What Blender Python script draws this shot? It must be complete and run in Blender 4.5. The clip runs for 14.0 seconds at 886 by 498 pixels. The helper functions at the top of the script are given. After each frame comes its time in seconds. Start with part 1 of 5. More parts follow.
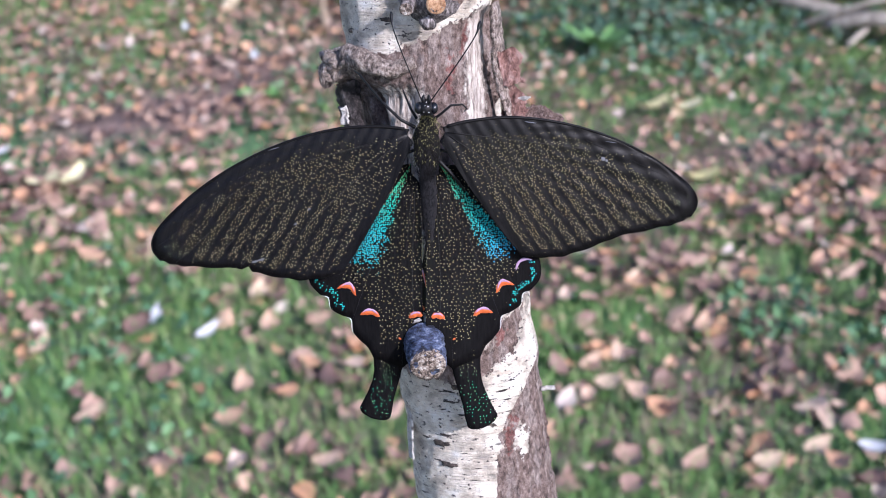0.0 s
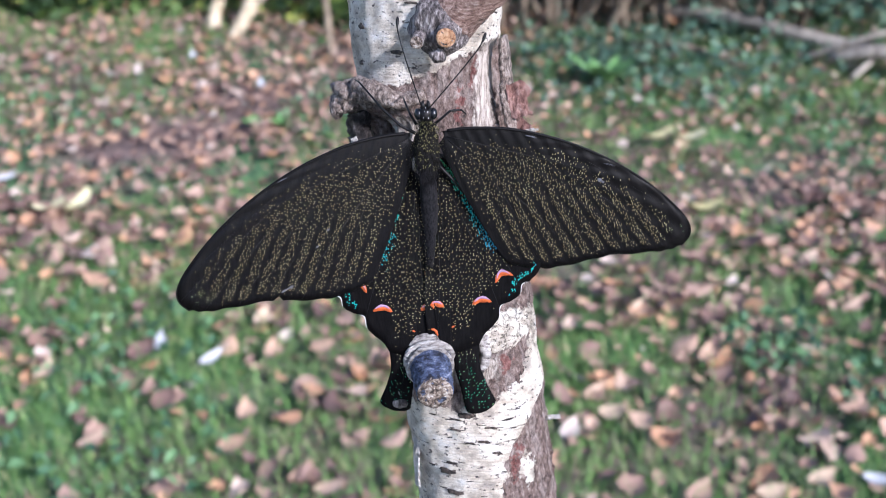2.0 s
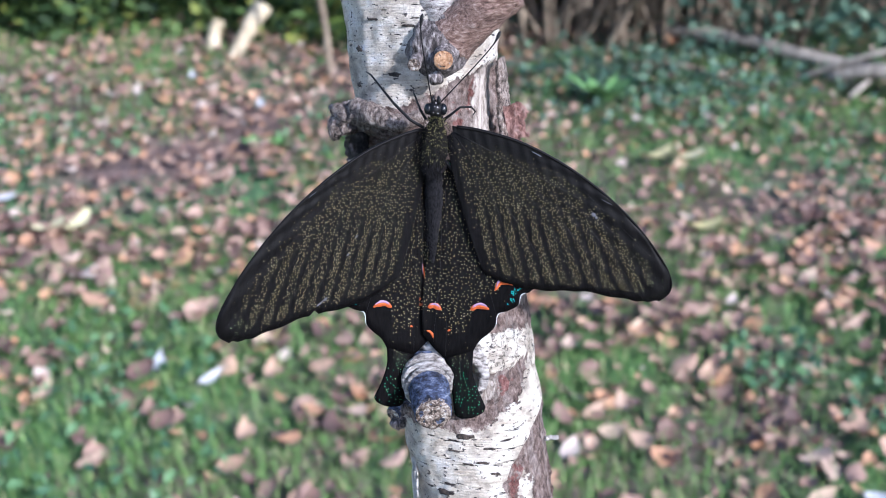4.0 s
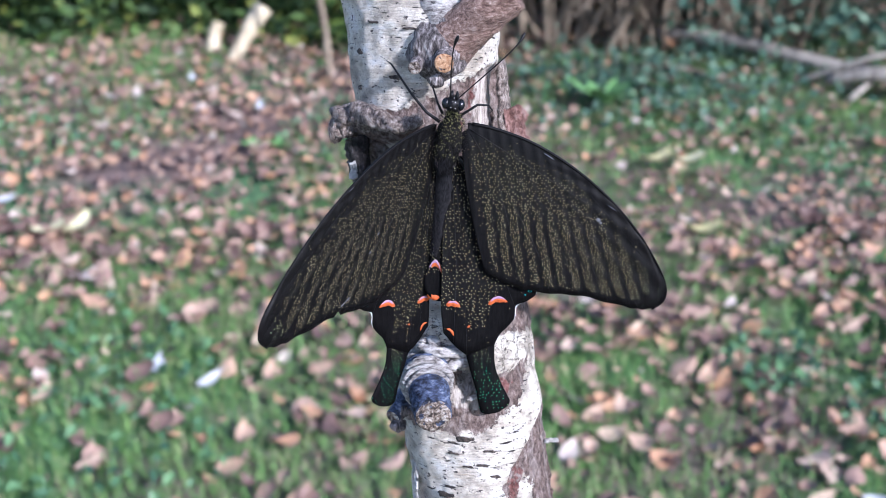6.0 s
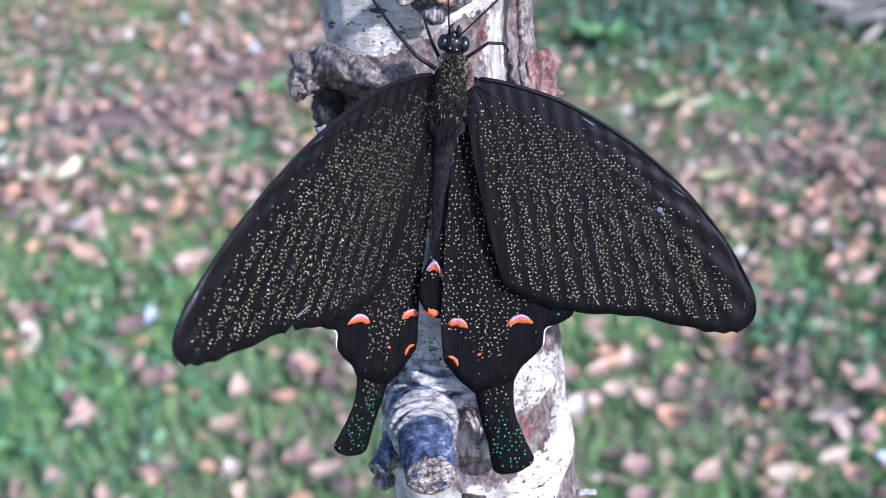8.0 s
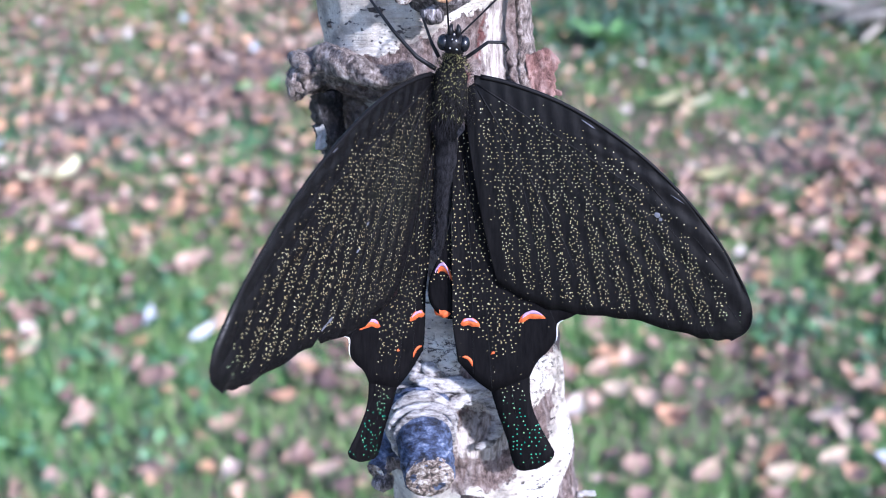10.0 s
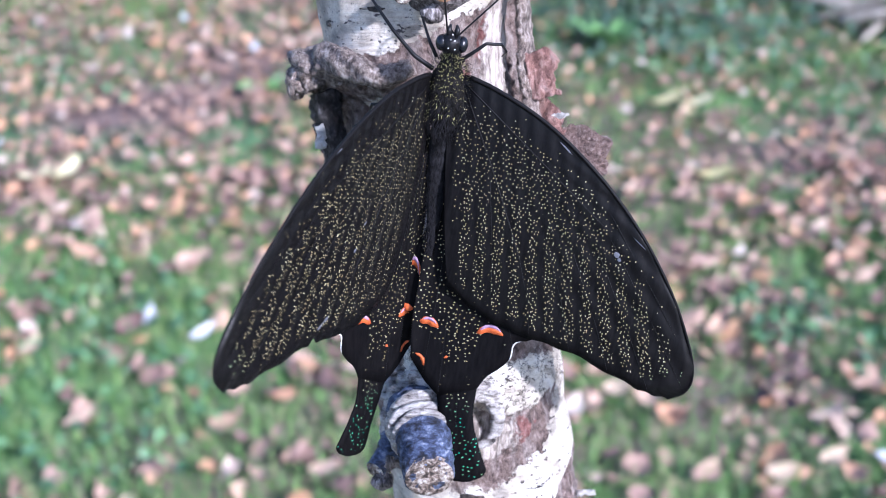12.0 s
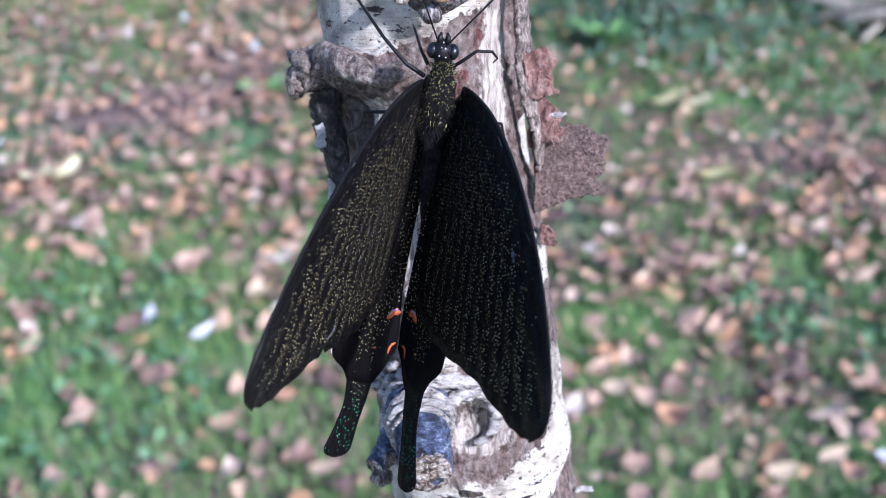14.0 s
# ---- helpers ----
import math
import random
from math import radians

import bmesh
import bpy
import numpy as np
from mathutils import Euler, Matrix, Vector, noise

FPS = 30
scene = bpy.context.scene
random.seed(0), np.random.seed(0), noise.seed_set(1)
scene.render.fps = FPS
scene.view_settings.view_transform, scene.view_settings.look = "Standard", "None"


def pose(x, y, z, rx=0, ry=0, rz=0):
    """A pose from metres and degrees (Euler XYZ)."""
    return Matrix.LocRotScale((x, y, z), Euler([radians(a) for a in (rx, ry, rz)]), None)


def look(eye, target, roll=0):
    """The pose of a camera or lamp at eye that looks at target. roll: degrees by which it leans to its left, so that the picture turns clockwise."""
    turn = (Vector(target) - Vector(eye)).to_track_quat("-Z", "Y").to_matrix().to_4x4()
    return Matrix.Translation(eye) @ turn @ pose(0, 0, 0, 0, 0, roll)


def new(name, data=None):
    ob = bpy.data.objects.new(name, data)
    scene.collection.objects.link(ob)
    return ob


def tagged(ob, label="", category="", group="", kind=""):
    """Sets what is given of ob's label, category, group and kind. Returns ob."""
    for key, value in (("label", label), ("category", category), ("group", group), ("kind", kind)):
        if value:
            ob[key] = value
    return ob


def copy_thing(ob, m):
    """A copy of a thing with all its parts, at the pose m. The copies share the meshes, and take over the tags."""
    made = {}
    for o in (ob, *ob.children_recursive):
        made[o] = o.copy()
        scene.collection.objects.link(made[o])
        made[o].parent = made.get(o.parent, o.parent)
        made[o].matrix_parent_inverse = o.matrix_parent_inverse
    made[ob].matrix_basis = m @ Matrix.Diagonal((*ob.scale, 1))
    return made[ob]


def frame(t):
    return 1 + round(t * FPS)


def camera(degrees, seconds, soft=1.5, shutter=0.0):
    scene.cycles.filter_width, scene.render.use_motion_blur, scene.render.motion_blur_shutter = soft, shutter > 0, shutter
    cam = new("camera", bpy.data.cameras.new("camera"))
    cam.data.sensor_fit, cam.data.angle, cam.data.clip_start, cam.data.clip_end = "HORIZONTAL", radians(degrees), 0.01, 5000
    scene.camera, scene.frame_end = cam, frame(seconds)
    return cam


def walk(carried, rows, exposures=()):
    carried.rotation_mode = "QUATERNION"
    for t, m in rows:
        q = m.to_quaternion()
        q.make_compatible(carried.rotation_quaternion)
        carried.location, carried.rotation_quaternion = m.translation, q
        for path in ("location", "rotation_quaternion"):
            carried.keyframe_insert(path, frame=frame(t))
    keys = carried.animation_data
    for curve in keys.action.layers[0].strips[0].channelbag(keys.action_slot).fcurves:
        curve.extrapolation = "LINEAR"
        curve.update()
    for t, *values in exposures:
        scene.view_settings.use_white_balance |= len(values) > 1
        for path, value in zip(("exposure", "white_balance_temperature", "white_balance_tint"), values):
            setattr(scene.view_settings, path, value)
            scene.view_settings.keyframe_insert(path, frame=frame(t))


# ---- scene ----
# The whole clip is one hand-held look at a butterfly on a leaning birch stem.
cam = camera(40.0, 14.0, soft=0.7, shutter=0.7)
cam.data.dof.use_dof = True
cam.data.dof.aperture_fstop = 29.0
PATH = [
    (0, pose(0.00062, 0.00298, 1.14785, 59.923, 0.258, -0.378)),
    (0.5, pose(0.00069, 0.00358, 1.14754, 59.819, 0.294, -0.320)),
    (1, pose(0.00049, 0.00323, 1.14771, 59.789, 0.230, -0.205)),
    (1.5, pose(0.00001, 0.00093, 1.14885, 60.574, -0.057, 0.032)),
    (2, pose(-0.00018, 0.00036, 1.14952, 61.272, -0.039, 0.010)),
    (2.5, pose(-0.00010, 0.00004, 1.14976, 61.802, -0.038, 0.022)),
    (3, pose(-0.00001, 0.00005, 1.14998, 61.999, 0.001, -0.003)),
    (5.5, pose(0.00023, -0.00035, 1.15031, 62.292, 0.075, -0.100)),
    (6, pose(-0.00006, -0.00032, 1.15039, 62.292, -0.045, -0.054)),
    (6.5, pose(0.00018, -0.00053, 1.15045, 62.286, 0.083, -0.135)),
    (7, pose(-0.00006, 0.02988, 1.13898, 61.260, -0.009, -0.051)),
    (7.5, pose(0.00039, 0.03015, 1.13875, 61.163, 0.175, -0.172)),
    (8, pose(-0.00001, 0.06312, 1.12630, 59.644, 0.034, -0.050)),
    (10.5, pose(0.00011, 0.06395, 1.12600, 59.604, 0.029, -0.092)),
    (11, pose(0.00014, 0.06391, 1.12600, 59.585, 0.010, -0.081)),
    (11.5, pose(0.00019, 0.06388, 1.12597, 59.597, -0.023, -0.046)),
    (12, pose(0.00016, 0.06391, 1.12600, 59.583, 0.012, -0.075)),
    (12.5, pose(0.00030, 0.06226, 1.12662, 59.578, -0.002, -0.063)),
    (13, pose(0.00030, 0.06226, 1.12662, 59.578, -0.002, -0.063)),
    (13.5, pose(0.00036, 0.06268, 1.12650, 59.575, -0.012, -0.052)),
    (14, pose(0.00037, 0.06238, 1.12656, 59.582, 0.011, -0.069)),
]
walk(cam, PATH, [(0.0, 0.50, 5730, 22), (1.0, 0.56, 5730, 21), (2.0, 0.50, 5680, 19), (3.0, 0.49, 5580, 17), (6.5, 0.52, 5380, 20), (7.5, 0.62, 5230, 22), (8.0, 0.80, 5190, 21), (11.0, 0.92, 5300, 22), (13.0, 0.84, 5330, 22), (14.0, 0.66, 5350, 20)])

# ---- light ----
SUN_TO = Vector((0.58, -0.60, 0.56)).normalized()
world = bpy.data.worlds.new("sky")
scene.world = world
world.use_nodes = True
wn = world.node_tree.nodes
sky = wn.new("ShaderNodeTexSky")
sky.sky_type = "NISHITA"
sky.sun_disc = False
sky.sun_elevation = math.asin(SUN_TO.z)
sky.sun_rotation = math.atan2(SUN_TO.x, SUN_TO.y)
world.node_tree.links.new(sky.outputs[0], wn["Background"].inputs[0])
wn["Background"].inputs[1].default_value = 0.15
sun_data = bpy.data.lights.new("sun", "SUN")
sun_data.energy, sun_data.angle, sun_data.color = 4.6, radians(3.0), (1.0, 0.95, 0.88)
sun = new("sun", sun_data)
sun.matrix_world = look(SUN_TO * 20, (0, 0, 0))


# ---- material helpers ----
class Mat:
    """A small node-graph writer around one Principled material."""

    def __init__(self, name, rough=0.6, metal=0.0, spec=0.5):
        self.m = bpy.data.materials.new(name)
        self.m.use_nodes = True
        self.t = self.m.node_tree
        self.p = self.t.nodes["Principled BSDF"]
        self.p.inputs["Roughness"].default_value = rough
        self.p.inputs["Metallic"].default_value = metal
        self.p.inputs["Specular IOR Level"].default_value = spec

    def put(self, socket, value):
        if value is None:
            return
        if isinstance(value, bpy.types.NodeSocket):
            self.t.links.new(value, socket)
        elif isinstance(value, (tuple, list)) and len(value) == 3 and socket.type == "RGBA":
            socket.default_value = (*value, 1)
        else:
            socket.default_value = value

    def coord(self, which="Object"):
        return self.t.nodes.new("ShaderNodeTexCoord").outputs[which]

    def attr(self, name):
        n = self.t.nodes.new("ShaderNodeAttribute")
        n.attribute_name = name
        return n.outputs["Fac"]

    def scaled(self, v, s):
        n = self.t.nodes.new("ShaderNodeVectorMath")
        n.operation = "MULTIPLY"
        self.put(n.inputs[0], v)
        n.inputs[1].default_value = s if isinstance(s, tuple) else (s, s, s)
        return n.outputs[0]

    def noise(self, v, scale, detail=4.0, rough=0.55, dist=0.0):
        n = self.t.nodes.new("ShaderNodeTexNoise")
        self.put(n.inputs["Vector"], v)
        n.inputs["Scale"].default_value = scale
        n.inputs["Detail"].default_value = detail
        n.inputs["Roughness"].default_value = rough
        n.inputs["Distortion"].default_value = dist
        return n.outputs["Fac"]

    def cells(self, v, scale, feature="F1", out="Distance", flat=False, spread=0.8):
        n = self.t.nodes.new("ShaderNodeTexVoronoi")
        n.voronoi_dimensions = "2D" if flat else "3D"
        n.inputs["Randomness"].default_value = spread if flat else 1.0
        n.feature = feature
        self.put(n.inputs["Vector"], v)
        n.inputs["Scale"].default_value = scale
        return n.outputs[out]

    def math(self, op, a, b=0.0, c=None, clamp=False):
        n = self.t.nodes.new("ShaderNodeMath")
        n.operation = op
        n.use_clamp = clamp
        self.put(n.inputs[0], a)
        self.put(n.inputs[1], b)
        if c is not None:
            self.put(n.inputs[2], c)
        return n.outputs[0]

    def step(self, v, lo, hi, a=0.0, b=1.0):
        n = self.t.nodes.new("ShaderNodeMapRange")
        n.interpolation_type = "SMOOTHSTEP"
        for k, x in enumerate((v, lo, hi, a, b)):
            self.put(n.inputs[k], x)
        return n.outputs[0]

    def mix(self, f, a, b):
        n = self.t.nodes.new("ShaderNodeMix")
        n.data_type = "RGBA"
        self.put(n.inputs[0], f)
        self.put(n.inputs[6], a)
        self.put(n.inputs[7], b)
        return n.outputs[2]

    def ramp(self, f, *stops):
        n = self.t.nodes.new("ShaderNodeValToRGB")
        e = n.color_ramp.elements
        while len(e) < len(stops):
            e.new(0.5)
        for k, (x, c) in zip(e, stops):
            k.position, k.color = x, (*c, 1)
        self.put(n.inputs[0], f)
        return n.outputs[0]

    def axes(self, v):
        n = self.t.nodes.new("ShaderNodeSeparateXYZ")
        self.put(n.inputs[0], v)
        return n.outputs

    def joined(self, x, y, z=0.0):
        n = self.t.nodes.new("ShaderNodeCombineXYZ")
        for k, a in enumerate((x, y, z)):
            self.put(n.inputs[k], a)
        return n.outputs[0]

    def island(self):
        return self.t.nodes.new("ShaderNodeNewGeometry").outputs["Random Per Island"]

    def random(self):
        return self.t.nodes.new("ShaderNodeObjectInfo").outputs["Random"]

    def bump(self, h, dist, strength=1.0):
        n = self.t.nodes.new("ShaderNodeBump")
        self.put(n.inputs["Height"], h)
        n.inputs["Distance"].default_value = dist
        n.inputs["Strength"].default_value = strength
        self.t.links.new(n.outputs[0], self.p.inputs["Normal"])
        return self

    def colour(self, c):
        self.put(self.p.inputs["Base Color"], c)
        return self

    def rough(self, v):
        self.put(self.p.inputs["Roughness"], v)
        return self


MM = 0.001


# ---- materials: ground ----
def ground_material():
    k = Mat("leaf_mould", 0.9)
    v = k.coord()
    n1, n2 = k.noise(v, 1.6, 5), k.noise(v, 34, 6, 0.65)
    soil = k.ramp(n2, (0.25, (0.07, 0.05, 0.045)), (0.5, (0.19, 0.135, 0.12)), (0.75, (0.34, 0.25, 0.22)))
    moss = k.ramp(n2, (0.25, (0.045, 0.10, 0.045)), (0.55, (0.11, 0.22, 0.09)), (0.85, (0.20, 0.32, 0.15)))
    k.colour(k.mix(k.step(n1, 0.44, 0.58), soil, moss))
    return k.bump(n2, 0.02, 0.8).m


def leaf_material(name, stops, rough=0.62, per_object=False):
    k = Mat(name, rough, spec=0.4)
    v = k.coord()
    tone = k.random() if per_object else k.island()
    base = k.ramp(tone, *stops)
    n = k.noise(v, 90, 4)
    base = k.mix(k.step(n, 0.55, 0.75, 0.0, 0.55), base, k.scaled(base, 0.45))
    k.colour(base)
    return k.bump(n, 0.002, 0.6).m


def wood_material(name, dark, light, scale=60, stretch=(1, 1, 0.12), rough=0.8):
    k = Mat(name, rough, spec=0.25)
    v = k.coord()
    n = k.noise(k.scaled(v, stretch), scale, 6, 0.6, 0.3)
    m = k.noise(v, scale * 0.25, 3)
    k.colour(k.mix(k.step(m, 0.35, 0.7), k.ramp(n, (0.3, dark), (0.7, light)), k.ramp(n, (0.35, tuple(0.6 * c for c in dark)), (0.75, tuple(0.8 * c for c in light)))))
    return k.bump(n, 0.2 / scale, 0.9).m


M_GROUND = ground_material()
M_LITTER = leaf_material("dry_leaf", [(0.0, (0.10, 0.062, 0.055)), (0.2, (0.205, 0.125, 0.10)), (0.42, (0.32, 0.205, 0.158)), (0.63, (0.415, 0.28, 0.212)), (0.77, (0.46, 0.245, 0.135)), (0.85, (0.50, 0.30, 0.18)), (0.93, (0.50, 0.37, 0.29)), (1.0, (0.55, 0.46, 0.40))])
M_PALE = leaf_material("pale_dry_leaf", [(0.0, (0.43, 0.28, 0.19)), (0.5, (0.48, 0.34, 0.25)), (1.0, (0.53, 0.40, 0.28))], per_object=True)
M_YELLOW = leaf_material("yellowed_leaf", [(0.0, (0.62, 0.55, 0.26)), (1.0, (0.70, 0.66, 0.42))], per_object=True)
M_GREY = leaf_material("grey_leaf", [(0.0, (0.42, 0.44, 0.47)), (1.0, (0.52, 0.52, 0.52))], per_object=True)
M_GRASS = leaf_material("grass_blade", [(0.0, (0.065, 0.15, 0.045)), (0.4, (0.115, 0.24, 0.062)), (0.75, (0.185, 0.335, 0.095)), (0.91, (0.30, 0.375, 0.145)), (1.0, (0.46, 0.40, 0.24))])
M_HERB = leaf_material("ground_ivy_leaf", [(0.0, (0.035, 0.09, 0.05)), (0.5, (0.07, 0.16, 0.07)), (1.0, (0.14, 0.26, 0.11))], 0.5)
M_HEDGE = leaf_material("hedge_leaf", [(0.0, (0.012, 0.03, 0.01)), (0.5, (0.035, 0.075, 0.02)), (0.85, (0.09, 0.15, 0.03)), (1.0, (0.26, 0.28, 0.06))])
M_BLUEGREEN = leaf_material("bluegreen_leaf", [(0.0, (0.03, 0.07, 0.05)), (0.6, (0.07, 0.14, 0.09)), (1.0, (0.15, 0.22, 0.14))])
M_FRESH = leaf_material("fresh_green_leaf", [(0.0, (0.08, 0.20, 0.06)), (1.0, (0.17, 0.33, 0.11))])
M_STEM = wood_material("dead_stem", (0.16, 0.12, 0.085), (0.36, 0.29, 0.21), 50)
M_DRIFT = wood_material("weathered_wood", (0.22, 0.19, 0.16), (0.48, 0.43, 0.36), 40)
M_PALEWOOD = wood_material("barkless_wood", (0.50, 0.40, 0.26), (0.74, 0.64, 0.46), 40)


# ---- materials: birch ----
ROOT_MM = 1096.4


def bark_material():
    k = Mat("birch_bark", 0.75, spec=0.3)
    v = k.coord()
    mm = k.scaled(v, 1000.0)
    w, d, s = k.attr("papery"), k.attr("stripped"), k.attr("reddish")
    rag = k.math("SUBTRACT", k.noise(mm, 0.55, 5, 0.65), 0.5)
    rag = k.math("MULTIPLY", rag, 6.0)
    white_f = k.step(k.math("ADD", w, rag), -0.12, 0.12)
    wood_f = k.step(k.math("ADD", d, rag), -0.5, 0.5)
    # papery bark: cream, with stains whose tan also paints shading, thin horizontal lenticels and dark flecks
    flat = k.scaled(mm, (0.35, 0.35, 2.2))
    len1 = k.noise(flat, 0.55, 3, 0.5)
    len2 = k.noise(k.scaled(mm, (0.16, 0.16, 2.6)), 0.8, 4, 0.6)
    stain_and_shade = k.noise(k.scaled(mm, (1.0, 1.0, 1.5)), 0.15, 7, 0.66)
    grain = k.noise(mm, 2.2, 6, 0.7)
    paper = k.ramp(stain_and_shade, (0.33, (0.28, 0.245, 0.21)), (0.44, (0.54, 0.47, 0.385)), (0.52, (0.73, 0.66, 0.56)), (0.60, (0.84, 0.79, 0.71)), (0.70, (0.90, 0.875, 0.84)))
    paper = k.mix(k.step(len2, 0.56, 0.72, 0.0, 0.55), paper, (0.52, 0.41, 0.30))
    paper = k.mix(k.step(grain, 0.55, 0.64, 0.0, 0.45), paper, (0.30, 0.27, 0.25))
    mott = k.noise(k.scaled(mm, (0.8, 0.8, 1.5)), 0.55, 9, 0.74)
    paper = k.mix(k.step(mott, 0.52, 0.66, 0.0, 0.35), paper, (0.36, 0.335, 0.32))
    fleck = k.noise(k.scaled(mm, (0.8, 0.8, 1.5)), 1.0, 3, 0.5)
    paper = k.mix(k.step(fleck, 0.62, 0.67), paper, (0.09, 0.075, 0.07))
    paper = k.mix(k.step(len1, 0.66, 0.70), paper, (0.05, 0.04, 0.038))
    warp_a, warp_b = k.noise(mm, 0.4, 4, 0.7), k.noise(k.scaled(mm, (1, 1, -1)), 0.4, 4, 0.7)
    bent = k.joined(k.math("ADD", k.axes(mm)[0], k.math("MULTIPLY", warp_a, 7.0)), k.math("ADD", k.axes(mm)[2], k.math("MULTIPLY", warp_b, 7.0)))
    craze = k.cells(bent, 0.42, "DISTANCE_TO_EDGE", flat=True, spread=1.0)
    up = k.axes(mm)[2]
    zone = k.math("MULTIPLY", k.step(up, ROOT_MM - 28.0, ROOT_MM - 26.0), k.step(up, ROOT_MM - 12.0, ROOT_MM - 14.0))
    crack_f = k.math("MULTIPLY", k.step(craze, 0.05, 0.015), zone)
    paper = k.mix(k.math("MULTIPLY", crack_f, 0.85), paper, (0.06, 0.045, 0.04))
    # rough inner bark
    crust = k.noise(k.scaled(mm, (1.1, 1.1, 0.7)), 0.8, 9, 0.74, 0.25)
    flake = k.cells(k.scaled(mm, (1, 1, 0.55)), 0.62, out="Distance")
    patch = k.noise(k.scaled(mm, (0.9, 0.9, 0.22)), 0.42, 5, 0.6, 0.4)
    brown = k.ramp(crust, (0.36, (0.045, 0.032, 0.028)), (0.46, (0.165, 0.115, 0.098)), (0.55, (0.275, 0.20, 0.172)), (0.67, (0.50, 0.405, 0.36)))
    brown = k.mix(k.step(patch, 0.47, 0.60, 0.0, 0.6), brown, k.ramp(crust, (0.34, (0.12, 0.085, 0.075)), (0.66, (0.60, 0.51, 0.465))))
    red = k.step(k.math("ADD", s, k.math("MULTIPLY", rag, 0.5)), 0.7, 1.0, 0.0, 0.8)
    brown = k.mix(red, brown, k.ramp(crust, (0.36, (0.13, 0.035, 0.03)), (0.62, (0.36, 0.15, 0.13))))
    # bare wood with upright grain
    fib = k.noise(k.scaled(mm, (1.6, 1.6, 0.16)), 0.8, 8, 0.66, 0.2)
    wood = k.ramp(fib, (0.30, (0.08, 0.06, 0.05)), (0.43, (0.30, 0.25, 0.215)), (0.54, (0.52, 0.455, 0.40)), (0.68, (0.72, 0.66, 0.60)))
    col = k.mix(wood_f, brown, wood)
    k.colour(k.mix(white_f, col, paper))
    rough_h = k.math("ADD", k.math("MULTIPLY", crust, 0.9), k.math("MULTIPLY", flake, 0.35))
    paper_h = k.math("ADD", k.math("MULTIPLY", len2, 0.3), k.math("ADD", k.math("MULTIPLY", grain, 0.16), k.math("MULTIPLY", mott, -0.45)))
    paper_h = k.math("SUBTRACT", paper_h, k.math("MULTIPLY", k.step(len1, 0.64, 0.70), 0.3))
    paper_h = k.math("SUBTRACT", paper_h, k.math("MULTIPLY", crack_f, 0.4))
    wood_h = k.math("MULTIPLY", fib, 0.6)
    h = k.t.nodes.new("ShaderNodeMix")
    k.put(h.inputs[0], wood_f), k.put(h.inputs[2], rough_h), k.put(h.inputs[3], wood_h)
    g = k.t.nodes.new("ShaderNodeMix")
    k.put(g.inputs[0], white_f), k.put(g.inputs[2], h.outputs[0]), k.put(g.inputs[3], k.math("ADD", paper_h, 0.75))
    k.rough(k.step(white_f, 0, 1, 0.82, 0.55))
    return k.bump(g.outputs[0], 0.0022, 1.0).m


def knot_material(name, stops, scale=0.7, stretch=(1, 1, 1), depth=0.0009):
    k = Mat(name, 0.6, spec=0.45)
    mm = k.scaled(k.coord(), tuple(1000.0 * s for s in stretch))
    n = k.noise(mm, scale * 1.25, 9, 0.70, 0.2)
    m = k.noise(mm, scale * 0.25, 4)
    base = k.ramp(n, *stops)
    k.colour(k.mix(k.step(m, 0.42, 0.66, 0.0, 0.6), base, k.scaled(base, 0.5)))
    return k.bump(n, 1.3 * depth, 1.0).m


M_BARK = bark_material()
M_KNOT = knot_material("knotty_bark", [(0.38, (0.018, 0.014, 0.014)), (0.46, (0.10, 0.083, 0.08)), (0.55, (0.26, 0.225, 0.22)), (0.66, (0.62, 0.57, 0.55))], 0.75, (1.5, 1.0, 0.45), 0.0010)
M_COLLAR = knot_material("pale_wrinkled_bark", [(0.36, (0.05, 0.04, 0.038)), (0.43, (0.30, 0.265, 0.245)), (0.52, (0.58, 0.535, 0.50)), (0.64, (0.82, 0.79, 0.76))], 0.5, (0.7, 0.7, 1.8), 0.0012)
# brown bark made lighter: sunlight that misses the ridge is put into its colour
M_RIDGE = knot_material("sunlit_brown_bark", [(0.37, (0.045, 0.033, 0.028)), (0.46, (0.20, 0.15, 0.125)), (0.55, (0.38, 0.305, 0.26)), (0.68, (0.68, 0.60, 0.54))], 0.9, (1, 1, 0.7), 0.0011)
# stub bark: blue skylit shade and pale highlights are put into its colour
M_STUB = knot_material("sky_shaded_bark", [(0.38, (0.010, 0.011, 0.018)), (0.47, (0.045, 0.058, 0.11)), (0.56, (0.11, 0.145, 0.25)), (0.70, (0.45, 0.47, 0.54))], 0.6, (0.8, 0.8, 1.6))
M_BRANCH = knot_material("weathered_branch", [(0.36, (0.08, 0.042, 0.034)), (0.46, (0.22, 0.13, 0.10)), (0.57, (0.38, 0.255, 0.21)), (0.70, (0.66, 0.54, 0.48))], 1.3, (0.35, 1.4, 0.8))
M_CUT = knot_material("fresh_cut_wood", [(0.34, (0.20, 0.075, 0.035)), (0.46, (0.55, 0.28, 0.14)), (0.6, (0.78, 0.50, 0.30)), (0.75, (0.84, 0.66, 0.48))], 0.9)
M_OLDCUT = knot_material("old_cut_wood", [(0.42, (0.035, 0.025, 0.02)), (0.49, (0.22, 0.16, 0.125)), (0.56, (0.48, 0.41, 0.35)), (0.64, (0.80, 0.77, 0.72))], 0.8)
M_FLAKE = knot_material("bark_flake", [(0.36, (0.06, 0.036, 0.03)), (0.46, (0.165, 0.105, 0.088)), (0.56, (0.25, 0.17, 0.145)), (0.70, (0.50, 0.41, 0.37))], 1.4, (1, 1, 1), 0.0008)
